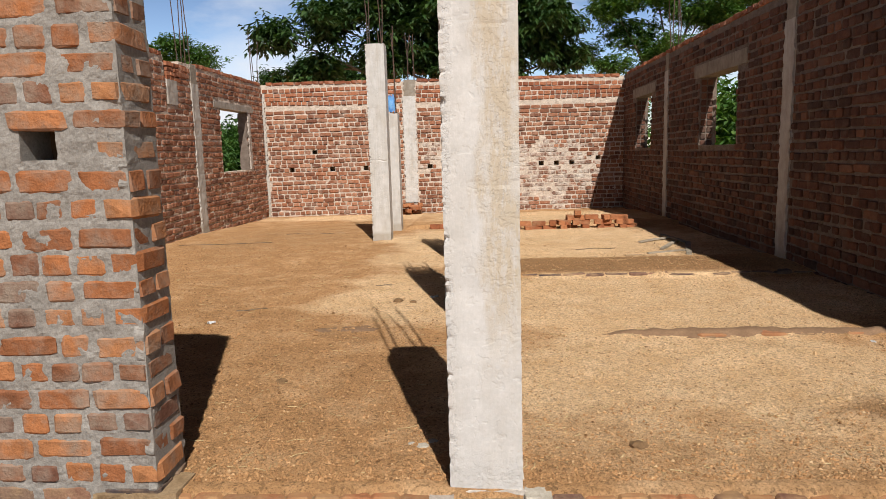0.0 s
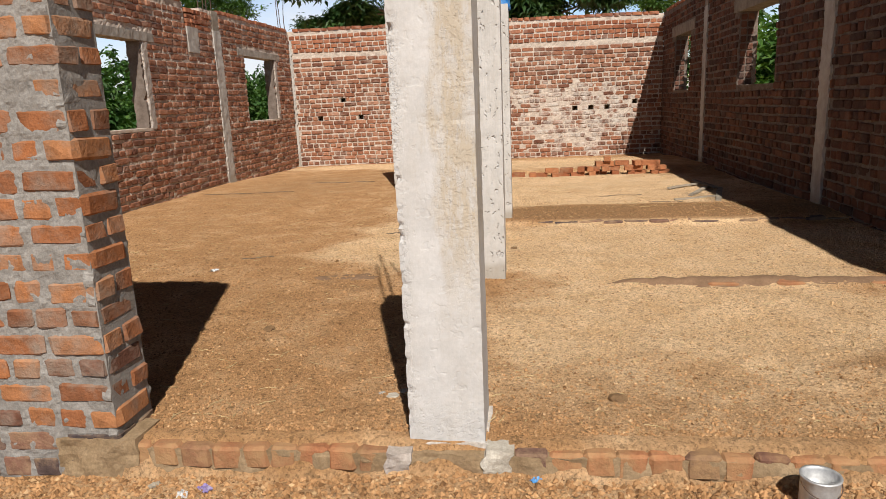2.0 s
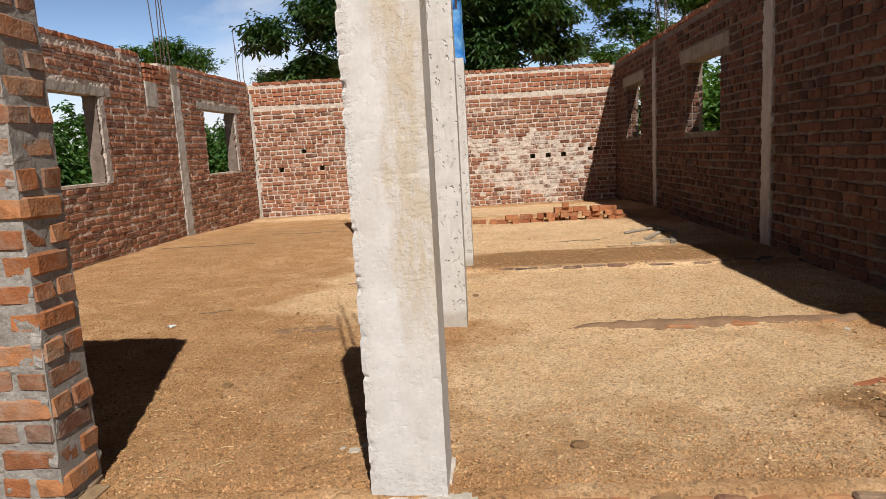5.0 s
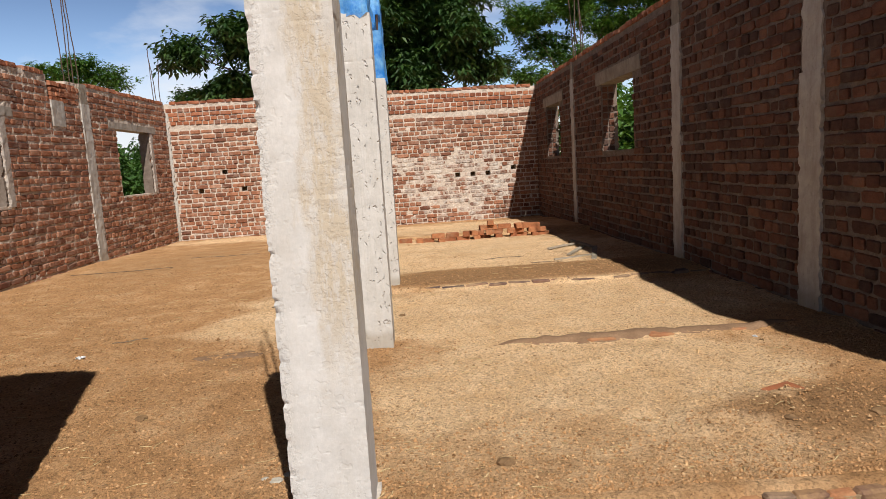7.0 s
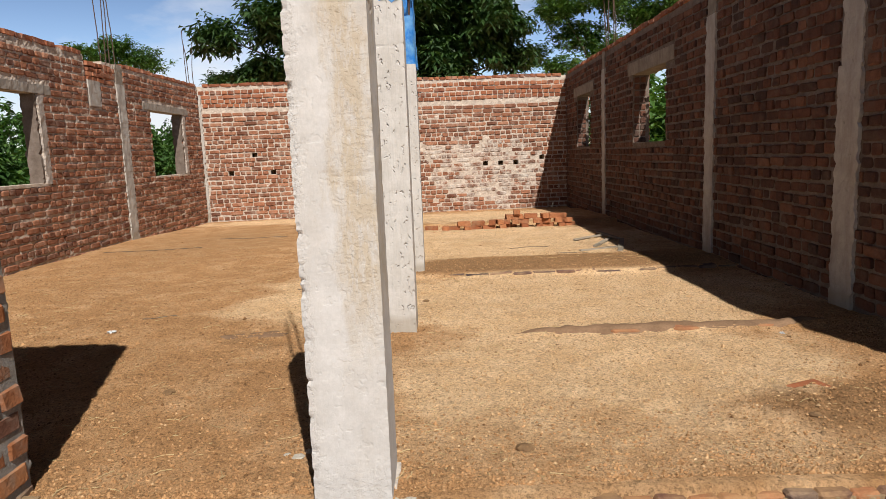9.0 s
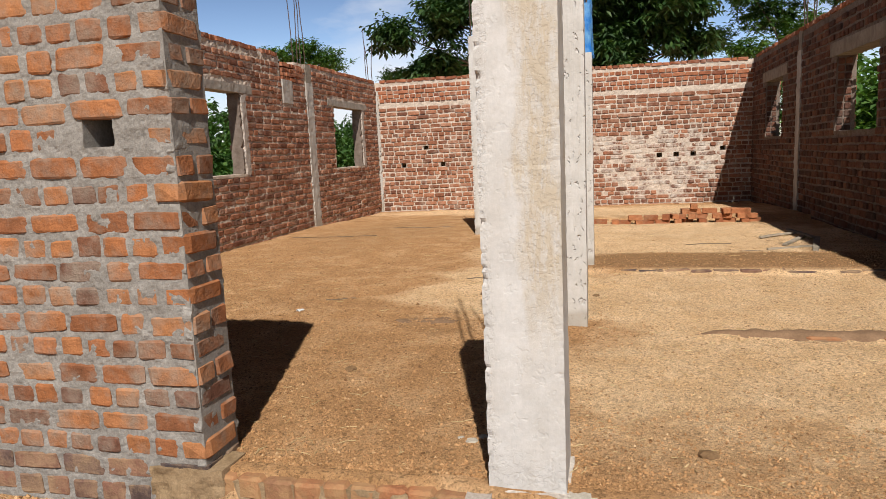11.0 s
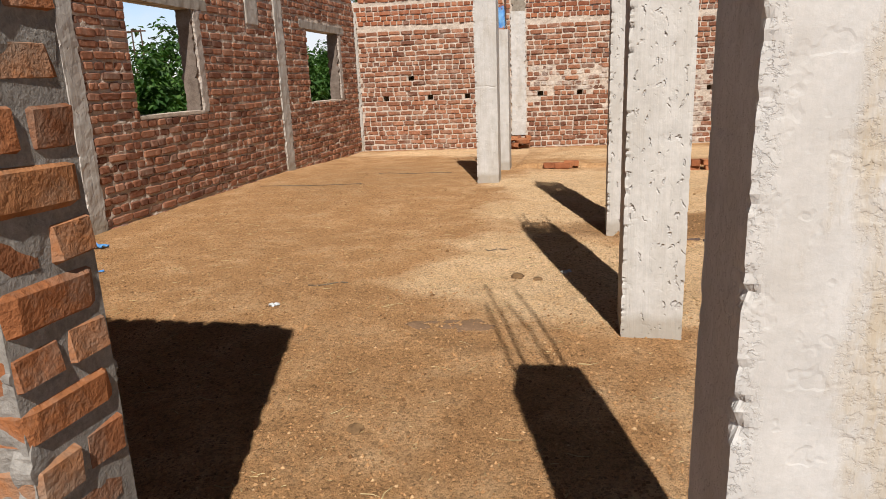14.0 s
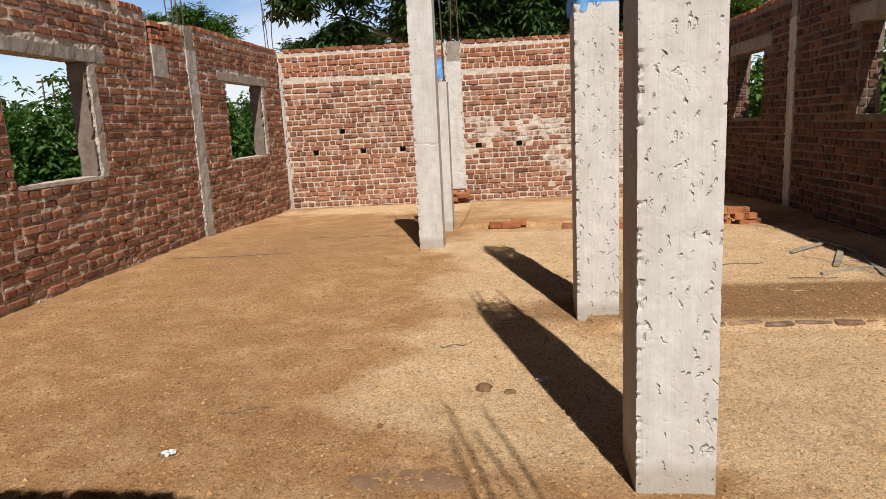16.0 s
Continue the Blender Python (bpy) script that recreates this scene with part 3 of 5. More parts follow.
# ---- concrete columns ----
def column_mesh(name, x0, x1, y0, y1, z0, z1, seed, material, chip=0.010, step=0.0125, taper=0.0, joints=(), lumpy=1.0):
    verts, faces = [], []
    n = 22
    rings = max(2, int((z1 - z0) / step))
    for r in range(rings + 1):
        z = z0 + (z1 - z0) * r / rings
        loop = []
        for s in range(4):
            for k in range(n):
                t = 0.5 - 0.5 * math.cos(math.pi * k / n)
                loop.append(((t, 0), (1, t), (1 - t, 1), (0, 1 - t))[s])
        for a, b in loop:
            ca, cb = min(a, 1 - a), min(b, 1 - b)
            edge = math.exp(-((min(ca + cb, 1) / 0.055) ** 2))
            px, py = x0 + (x1 - x0) * a, y0 + (y1 - y0) * b
            nz = fbm(px * 6 + seed, py * 6, z * 5, 3) * 0.0014 + fbm(px * 20, py * 20 + seed, z * 30, 3) * 0.0007
            nz *= lumpy
            bite = edge * (1.0 if b < 0.3 and a < 0.5 else 0.15) * chip * max(0.0, 1.1 * fbm(px * 8 + seed, py * 8, z * 17, 4) + 1.3 * fbm(px * 5, py * 5 + seed, z * 60, 3) + 0.7 * fbm(px * 4, py * 4 + seed, z * 5, 2) - 0.05)
            for jz in joints:
                w = 0.02 * fbm(px * 9 + seed, py * 9, 5, 3)
                bite += 0.006 * max(0.0, 0.35 + 1.5 * fbm(px * 7, py * 7 + seed, jz, 2)) * math.exp(-(((z - jz - w) / 0.007) ** 2))
            cx, cy = (x0 + x1) / 2, (y0 + y1) / 2
            v = Vector((px - cx, py - cy, 0)).normalized()
            lean = taper * (z - z0)
            verts.append((px + v.x * (nz - bite) + lean, py + v.y * (nz - bite), z + (0.012 * fbm(px * 15, py * 15, seed) if r == rings else 0)))
    m = 4 * n
    for r in range(rings):
        for k in range(m):
            q = (k + 1) % m
            faces.append((r * m + k, r * m + q, (r + 1) * m + q, (r + 1) * m + k))
    faces.append(tuple(rings * m + k for k in range(m)))
    return verts, faces


def rebar(parent, x, y, z0, z1, lean=(0, 0), seed=0, radius=0.007):
    rng = random.Random(seed)
    pts = []
    for i in range(8):
        t = i / 7
        pts.append((x + lean[0] * t * t + rng.uniform(-0.006, 0.006), y + lean[1] * t * t + rng.uniform(-0.006, 0.006), z0 + (z1 - z0) * t))
    v, f = tube(pts, radius, 6)
    return link_mesh("rebar", v, f, STEEL, parent)


def column(x0, x1, y0, y1, top, bars, label, seed, material, z0=-0.25, taper=0.0, chip=0.016, joints=()):
    e = empty("concrete_column", (x0 + x1) / 2, (y0 + y1) / 2, 0)
    tagged(e, label, "column", "concrete columns")
    cx, cy = (x0 + x1) / 2, (y0 + y1) / 2
    v, f = column_mesh("shaft", x0 - cx, x1 - cx, y0 - cy, y1 - cy, z0, top, seed, material, chip, taper=taper, joints=joints)
    link_mesh("shaft", v, f, material, e)
    rng = random.Random(seed)
    hx, hy = (x1 - x0) / 2 - 0.04, (y1 - y0) / 2 - 0.04
    for sx, sy in ((-1, -1), (1, -1), (1, 1), (-1, 1)):
        if bars:
            rebar(e, sx * hx, sy * hy, top - 0.05, top + bars * rng.uniform(0.85, 1.05), (rng.uniform(-0.06, 0.06), rng.uniform(-0.06, 0.06)), rng.random())
    return e


col1 = column(-1.221, -0.960, 1.10, 1.37, 1.74, 1.3, "whitewashed concrete column with chipped edges and stains", 3, CONCRETE_STAINED, chip=0.012, joints=(1.10, 1.62))
col2 = column(-1.220, -0.946, 3.28, 3.55, 2.11, 1.0, "pitted whitewashed concrete column under a blue plastic wrap", 11, CONCRETE_PITTED, joints=(1.83,))
col3 = column(-1.205, -0.935, 5.38, 5.65, 1.98, 1.0, "short whitewashed concrete column with blue plastic on top", 23, CONCRETE_PITTED)
col4 = column(-2.61, -2.35, 8.10, 8.36, 2.67, 1.1, "tall whitewashed concrete column on the earth floor", 31, CONCRETE, joints=(1.81, 1.1))
col5 = column(-2.60, -2.34, 9.30, 9.56, 1.80, 1.3, "lower whitewashed concrete column with rusty steel bars", 37, CONCRETE)
tagged(col3, "short whitewashed concrete column wrapped in blue plastic on top")


# ---- parts of the walls ----
def slab(name, m, u0, u1, d0, d1, z0, z1, material, parent, seed, label="", rough=0.006, step=0.03):
    """A rough cast block, u along the wall, d into it."""
    verts, faces = [], []
    nu, nz = max(2, int((u1 - u0) / step)), max(2, int((z1 - z0) / step))
    for k, d in ((0, d0), (1, d1)):
        for i in range(nu + 1):
            for j in range(nz + 1):
                u, z = u0 + (u1 - u0) * i / nu, z0 + (z1 - z0) * j / nz
                e = rough * fbm(u * 9 + seed, d * 9, z * 9, 3)
                if i in (0, nu):
                    u += (0.02 * fbm(z * 14, seed, d * 5, 4)) * (1.5 if nz > nu else 0.5)
                if j in (0, nz):
                    z += 0.006 * fbm(u * 14, seed, d * 5, 3)
                verts.append(tuple(m @ Vector((u, d + (e if k == 0 else 0), z))))
    f = lambda i, j, k: k * (nu + 1) * (nz + 1) + i * (nz + 1) + j
    for i in range(nu):
        for j in range(nz):
            faces.append((f(i, j, 0), f(i + 1, j, 0), f(i + 1, j + 1, 0), f(i, j + 1, 0)))
            faces.append((f(i, j, 1), f(i, j + 1, 1), f(i + 1, j + 1, 1), f(i + 1, j, 1)))
    for i in range(nu):
        faces.append((f(i, 0, 0), f(i, 0, 1), f(i + 1, 0, 1), f(i + 1, 0, 0)))
        faces.append((f(i, nz, 0), f(i + 1, nz, 0), f(i + 1, nz, 1), f(i, nz, 1)))
    for j in range(nz):
        faces.append((f(0, j, 0), f(0, j + 1, 0), f(0, j + 1, 1), f(0, j, 1)))
        faces.append((f(nu, j, 0), f(nu, j, 1), f(nu, j + 1, 1), f(nu, j + 1, 0)))
    return link_mesh(name, verts, faces, material, parent, label)


L_PIL = [(5.25, 5.46), (9.44, 9.69)]
R_PIL = [(13.5 - 3.66, 13.5 - 3.41), (13.5 - 5.96, 13.5 - 5.74), (13.5 - 10.31, 13.5 - 10.11), (13.5 - 1.42, 13.5 - 1.15)]
B_PIL = [(2.98, 3.25)]
for k, (a, b) in enumerate(L_PIL):
    slab("pilaster", M_LEFT, a, b, -0.022, 0.12, -0.2, 2.38, CONCRETE_GREY, wall_left, 3 + k, "pale grey concrete pilaster")
    slab("pilaster_head", M_LEFT, a + 0.02, b - 0.02, -0.012, 0.12, 2.38, 2.68, CONCRETE_OLD, wall_left, 9 + k, "dark weathered concrete head")
for k, (a, b) in enumerate(R_PIL):
    slab("pilaster", M_RIGHT, a, b, -0.024, 0.12, -0.2, 1.63 if k in (0, 3) else 2.4, CONCRETE_GREY, wall_right, 20 + k, "pale grey concrete pilaster")
    slab("pilaster_head", M_RIGHT, a + 0.015, b - 0.015, -0.014, 0.12, 1.63 if k in (0, 3) else 2.4, 2.69, CONCRETE_GREY if k in (0, 3) else CONCRETE_OLD, wall_right, 27 + k, "weathered concrete head")
for k, (a, b) in enumerate(B_PIL):
    slab("pilaster", M_BACK, a, b, -0.03, 0.12, 0.12, 2.37, CONCRETE, wall_back, 40 + k, "whitewashed concrete pilaster")
    slab("pilaster_head", M_BACK, a + 0.03, b, -0.02, 0.12, 2.37, 2.71, CONCRETE_OLD, wall_back, 44 + k, "brown concrete head")
slab("corner_strip", M_BACK, 0.0, 0.055, -0.03, 0.1, -0.15, 2.5, CONCRETE_GREY, wall_back, 50, "thin pale mortar strip in the corner")
for k, (u0, u1, z0, z1) in enumerate(L_HOLES):
    slab("lintel", M_LEFT, u0 - 0.28, u1 + 0.28, -0.02, 0.1895, z1, z1 + 0.11, CONCRETE_LINTEL, wall_left, 60 + k, "rough grey concrete lintel")
    slab("window_sill", M_LEFT, u0 + 0.004, u1 - 0.004, -0.014, 0.186, z0 - 0.02, z0 + 0.014, MORTAR_FAR, wall_left, 64 + k)
    slab("jamb", M_LEFT, u1 - 0.002, u1 + 0.11, -0.016, 0.04, z0, z1, MORTAR_PALE, wall_left, 70 + k, "smeared pale mortar jamb", 0.008)
# Sills and lintels here are also darker, with the wall's shade in their colours.
for k, (u0, u1, z0, z1) in enumerate(R_HOLES):
    slab("lintel", M_RIGHT, u0 - 0.2, u1 + 0.3, -0.02, 0.2295, z1, z1 + 0.17, CONCRETE_OLD, wall_right, 80 + k, "rough dark grey concrete lintel")
    slab("window_sill", M_RIGHT, u0 + 0.004, u1 - 0.004, -0.012, 0.226, z0 - 0.02, z0 + 0.014, MORTAR_SHADED, wall_right, 84 + k)
slab("concrete_block", M_LEFT, 8.60, 8.93, -0.02, 0.185, 2.0, 2.36, CONCRETE_GREY, wall_left, 90, "smooth grey concrete pad in a notch")


def reveal_bricks(wall, m, holes, meshes, course, seed):
    """Brick ends that show in the sides of the window openings."""
    rng = random.Random(seed)
    for u0, u1, z0, z1 in holes:
        for side, u in ((1, u0), (-1, u1)):
            z = z0 + course / 2
            while z < z1 - course * 0.4:
                for d0, d1 in ((0.015, 0.095), (0.102, 0.182)):
                    ob = new("brick", meshes[rng.randrange(len(meshes))])
                    ob.parent = wall
                    ob.matrix_basis = m @ Matrix.Translation((u, (d0 + d1) / 2, z)) @ Matrix.Diagonal((0.03 * rng.uniform(0.7, 1.3), d1 - d0 - 0.01, course - 0.02, 1))
                z += course


def cap_course(wall, m, spans, zbase, meshes, long, seed, thick=0.23):
    """The uneven last course along the top of a wall."""
    rng = random.Random(seed)
    for a, b, z in spans:
        u = a
        while u < b - 0.06:
            w = min(long * rng.choice((0.52, 0.52, 1.0)) * rng.uniform(0.9, 1.1), b - u)
            if rng.random() > 0.035:
                h = 0.07 * rng.uniform(0.86, 1.08)
                ob = new("brick", meshes[rng.randrange(len(meshes))])
                ob.parent = wall
                ob.matrix_basis = m @ Matrix.Translation((u + w / 2, thick / 2 - 0.006, z + h / 2 - 0.012)) @ pose(0, 0, 0, rng.uniform(-2, 2), rng.uniform(-3, 3), rng.uniform(-2, 2)) @ Matrix.Diagonal((w - 0.004, thick + 0.02, h, 1))
            u += w


FAR_SET = brick_set(BRICK_FAR, 100, 0.12)
ROUND_SET = brick_set(BRICK_FAR, 120, 0.15)
SHADED_SET = brick_set(BRICK_SHADED, 150, 0.12)
NEAR_SET = brick_set(BRICK_NEAR, 200, 0.11)
BURNT_SET = brick_set(BRICK_BURNT, 270, 0.08)
DUSTY_SET = brick_set(BRICK_DUSTY, 280, 0.17)
TOP_SET = brick_set(BRICK_TOP, 250, 0.10)
LOOSE_SET = brick_set(BRICK_LOOSE, 300, 0.06)

l_skip = [(a - 0.01, b + 0.01, -0.3, 2.75) for a, b in L_PIL] + [(8.58, 8.95, 1.98, 2.4)]
l_skip += [(u0, u1 + 0.09, z0, z1) for u0, u1, z0, z1 in L_HOLES] + [(u0 - 0.28, u1 + 0.28, z1 - 0.02, z1 + 0.11) for u0, u1, z0, z1 in L_HOLES]
lay_bricks(wall_left, M_LEFT, 12.95, -0.19, lambda u: left_top(u) - 0.03, l_skip, ROUND_SET, BRICK_FAR, 0.093, 0.26, 0.026, 0.017, 0.03, lambda u, z: abs(u - 7.6) + abs(z - 1.0), 5)
r_skip = [(a - 0.01, b + 0.01, -0.3, 2.75) for a, b in R_PIL] + R_HOLES + [(u0 - 0.2, u1 + 0.3, z1 - 0.02, z1 + 0.17) for u0, u1, z0, z1 in R_HOLES]
lay_bricks(wall_right, M_RIGHT, 12.35, -0.19, lambda u: 2.66, r_skip, SHADED_SET, BRICK_SHADED, 0.093, 0.235, 0.024, 0.018, 0.03, lambda u, z: abs(u - 10) + abs(z - 1.2), 6)
b_skip = [(a - 0.01, b + 0.01, 0.1, 2.75) for a, b in B_PIL] + [(0, 0.06, -0.3, 2.5), (0.06, 2.9, 2.20, 2.24), (3.3, 7.7, 2.20, 2.24)] + B_HOLES


def splashed(u, z):
    """Whether mortar was slopped over this stretch of the back wall."""
    p, q = u + 0.7 * fbm(u * 1.6, z * 5, 3, 3), z + 0.35 * fbm(u * 2, z * 2, 8, 3)
    return blob(p, q, 6.0, 0.72, 1.15, 0.72) > 0.05 or blob(p, q, 4.2, 1.15, 1.2, 0.22) > 0.1


to_eye = lambda u, z: abs(u - 2.2) * 0.7 + abs(z - 1.2)
lay_bricks(wall_back, M_BACK, BACK_LEN, -0.19, lambda u: 2.65, b_skip, FAR_SET, BRICK_FAR, 0.093, 0.235, 0.026, 0.018, 0.03, to_eye, 7, skip=lambda u, z: 1.0 if splashed(u, z) or z > 2.24 else 0.0, singles=200)
lay_bricks(wall_back, M_BACK, BACK_LEN, -0.19, lambda u: 2.65, b_skip, TOP_SET, BRICK_TOP, 0.093, 0.235, 0.024, 0.018, 0.03, to_eye, 7, skip=lambda u, z: 0.0 if z > 2.24 else 1.0, singles=60)
lay_bricks(wall_back, M_BACK, BACK_LEN, -0.19, lambda u: 2.65, b_skip, DUSTY_SET, BRICK_DUSTY, 0.093, 0.235, 0.02, 0.010, 0.03, to_eye, 7, skip=lambda u, z: 0.12 if splashed(u, z) else 1.0, singles=40)
cap_course(wall_left, M_LEFT, [(0.3, 8.5, 2.69), (9.7, 12.9, 2.66)], 0, TOP_SET, 0.235, 8)
cap_course(wall_left, M_LEFT, [(8.62, 9.38, 2.36), (8.62, 9.38, 2.43), (8.62, 9.38, 2.50), (8.60, 9.38, 2.57)], 0, TOP_SET, 0.235, 9)
cap_course(wall_right, M_RIGHT, [(0.25, 12.3, 2.68)], 0, TOP_SET, 0.235, 10)
cap_course(wall_back, M_BACK, [(0.1, 2.95, 2.67), (3.28, BACK_LEN - 0.1, 2.67)], 0, TOP_SET, 0.235, 11)
reveal_bricks(wall_left, M_LEFT, L_HOLES, FAR_SET, 0.093, 12)
# Dark reveal slabs: the shade inside the openings put into the mortar colour.
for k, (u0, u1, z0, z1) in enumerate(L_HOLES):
    slab("reveal", pose(LEFT, u1 - 0.004, 0, 0, 0, 180), 0.012, 0.186, 0.0, 0.04, z0 + 0.01, z1 - 0.002, MORTAR_SHADED, wall_left, 75 + k, "mortar reveal darkened for the shade in the opening", 0.008)
reveal_bricks(wall_right, M_RIGHT, R_HOLES, SHADED_SET, 0.093, 13)

# front wall: stretcher and header courses by turns, up to a rough square end
def front_bricks():
    rng = random.Random(41)
    laid = []

    def lay(u0, u1, d0, d1, zc, h, burnt, tilt=1.5):
        m = M_FRONT @ Matrix.Translation(((u0 + u1) / 2, (d0 + d1) / 2, zc)) @ pose(0, 0, 0, rng.uniform(-tilt, tilt), rng.uniform(-tilt, tilt), rng.uniform(-tilt, tilt)) @ Matrix.Diagonal((u1 - u0, d1 - d0, h, 1))
        laid.append((F_LEN - u1 + (100 if burnt else 0), m, rng.randrange(7), burnt))

    for k in range(-8, 17):
        zc = 1.338 - 0.0965 * k + rng.uniform(-0.004, 0.004)
        stretch, burnt = k % 2 == 0, zc < 0.04
        u = F_LEN + rng.uniform(-0.004, 0.006)
        first = True
        while u > 0.1:
            w = (0.205 if stretch else 0.105) * rng.uniform(0.9, 1.06)
            if stretch and not first and rng.random() < 0.12:
                w *= 0.52
            h = 0.076 * rng.uniform(0.86, 1.08)
            zb = zc + 0.006 * math.sin(u * 2.3 + k) + rng.uniform(-0.003, 0.003)
            if not any(q[0] - 0.02 < u and q[1] + 0.02 > u - w and q[2] - 0.02 < zb < q[3] + 0.02 for q in F_HOLES):
                out = rng.uniform(0.0015, 0.0085)
                lay(u - w, u + (0.006 if first else 0), -out, (0.105 if stretch else 0.21) if first else 0.05, zb, h, burnt)
            if first and stretch:
                lay(F_LEN - 0.18, F_LEN + rng.uniform(0.004, 0.013), 0.114, 0.222, zb, h, burnt, 3)
            u -= w + rng.uniform(0.012, 0.026)
            first = False
    laid.sort(key=lambda q: q[0])
    for kind, meshes, material in ((False, NEAR_SET, BRICK_NEAR), (True, BURNT_SET, BRICK_BURNT)):
        mine = [q for q in laid if q[3] == kind]
        for _, m, k, _ in mine[:40 if kind else 255]:
            ob = new("brick", meshes[k])
            ob.parent = wall_front
            ob.matrix_basis = m
        rest_of_bricks(wall_front, [q[:3] for q in mine[40 if kind else 255:]], meshes, material)


front_bricks()
cap_course(wall_front, M_FRONT, [(0.3, F_LEN - 0.02, 2.19)], 0, NEAR_SET, 0.2, 14, 0.22)
slab("mortar_end", pose(-5.9 + F_LEN, FRONT, 0, 0, 0, 90), 0.006, 0.214, 0.0015, 0.03, -0.28, 2.18, MORTAR_NEAR, wall_front, 17, "squeezed grey mortar on the wall end", 0.0075, 0.011)

# the far sides of the walls
for wall, m, ln, thick, top, skips, seed, course, long, mat_ in (
        (wall_left, M_LEFT, 12.95, 0.19, lambda u: left_top(u) - 0.03, [(a, d, e, g + 0.11) for a, d, e, g in L_HOLES], 301, 0.093, 0.235, 0),
        (wall_right, M_RIGHT, 12.35, 0.23, lambda u: 2.66, [(a, d, e, g + 0.17) for a, d, e, g in R_HOLES], 302, 0.093, 0.235, 0),
        (wall_back, M_BACK, BACK_LEN, 0.23, lambda u: 2.65, B_HOLES, 303, 0.093, 0.235, 0),
        (wall_front, M_FRONT, F_LEN - 0.16, 0.22, lambda u: 2.17, F_HOLES, 304, 0.083, 0.2, 1)):
    turned = m @ Matrix.Translation((ln, thick, 0)) @ pose(0, 0, 0, 0, 0, 180)
    flipped = [(ln - d, ln - a, e, g) for a, d, e, g in skips]
    lay_bricks(wall, turned, ln, -0.19, lambda u, top=top, ln=ln: top(ln - u), flipped, NEAR_SET if mat_ else FAR_SET, BRICK_NEAR if mat_ else BRICK_FAR, course, long, 0.024, 0.016, 0.03, lambda u, z: u, seed, singles=0)

# low footing under the open side, a row of brick ends under soil
footing = tagged(empty("footing"), "low footing of brick ends along the earth floor", "footing", kind="structure")
slab("mortar_bed", Matrix.Identity(4), -2.34, 2.0, FRONT - 0.002, FRONT + 0.2, -0.3, -0.024, MORTAR_SOIL, footing, 120, "soil-stained mortar bed", 0.014, 0.015)


def footing_bricks():
    rng = random.Random(77)
    x = -2.28
    while x < 1.95:
        w = rng.uniform(0.10, 0.125)
        if not -1.26 < x + w / 2 < -0.84:
            ob = new("brick", (FOOT_DARK if rng.random() < 0.14 else FOOT_SET)[rng.randrange(7)])
            ob.parent = footing
            ob.matrix_basis = pose(x + w / 2, FRONT + 0.052 + rng.uniform(-0.003, 0.003), -0.054 + rng.uniform(-0.005, 0.004), rng.uniform(-2, 2), rng.uniform(-2, 2), rng.uniform(-1, 1)) @ Matrix.Diagonal((w + 0.001, 0.115, 0.085, 1))
        x += w


slab("mortar_block", Matrix.Identity(4), -0.962, -0.868, FRONT - 0.012, FRONT + 0.17, -0.2, -0.006, MORTAR_LIME, footing, 131, "crumbling pale mortar beside the column", 0.03, 0.012)
slab("mortar_block", Matrix.Identity(4), -1.30, -1.213, FRONT - 0.008, FRONT + 0.17, -0.2, -0.014, MORTAR_PALE, footing, 133, "crumbling grey mortar beside the column", 0.025, 0.012)
slab("mortar_haunch", M_FRONT, F_LEN - 0.24, F_LEN + 0.07, -0.016, 0.15, -0.24, 0.012, MORTAR_SOIL, wall_front, 135, "soil-stained mortar at the foot", 0.02, 0.015)
FOOT_SET = brick_set(BRICK_SOILED, 320, 0.12)
FOOT_DARK = brick_set(BRICK_BURNT, 340, 0.09)
footing_bricks()


def lump(x, y, z, r, seed, sq=0.7):
    rng = random.Random(seed)
    bm = bmesh.new()
    bmesh.ops.create_icosphere(bm, subdivisions=2, radius=1)
    o = Vector((rng.uniform(0, 50), rng.uniform(0, 50), 0))
    for v in bm.verts:
        k = 1 + 0.45 * noise.fractal(v.co * 1.2 + o, 1.0, 2.0, 3)
        v.co = Vector((x + v.co.x * r * k, y + v.co.y * r * k, z + v.co.z * r * sq * k))
    return bm


collar_v, collar_f = column_mesh("mortar_collar", -0.143, 0.141, -0.147, 0.14, -0.2, -0.004, 55, CONCRETE, 0.03, 0.008, lumpy=6)
link_mesh("mortar_collar", collar_v, collar_f, MORTAR_WHITE, col1, "crumbling pale mortar collar")
for i, (x, y, r) in enumerate(((-1.35, 1.45, 0.035), (-1.31, 1.5, 0.03), (-1.40, 1.48, 0.022))):
    ob = part("mortar_lump", lump(x, y, ground_z(x, max(y, 1.15)) + r * 0.05, r * 0.7, 500 + i, 0.22), MORTAR_LIME, None)
    tagged(ob, "crumbled lump of pale mortar beside the column", "rubble", "mortar rubble")

# dark plugs close the small holes' far ends, coloured to stand for shade
for m, wall, holes in ((M_BACK, wall_back, B_HOLES), (M_FRONT, wall_front, F_HOLES)):
    for k, (u0, u1, z0, z1) in enumerate(holes):
        slab("hole_filling", m, u0 - 0.01, u1 + 0.01, 0.17, 0.2, z0 - 0.01, z1 + 0.01, CLOD, wall, 140 + k)

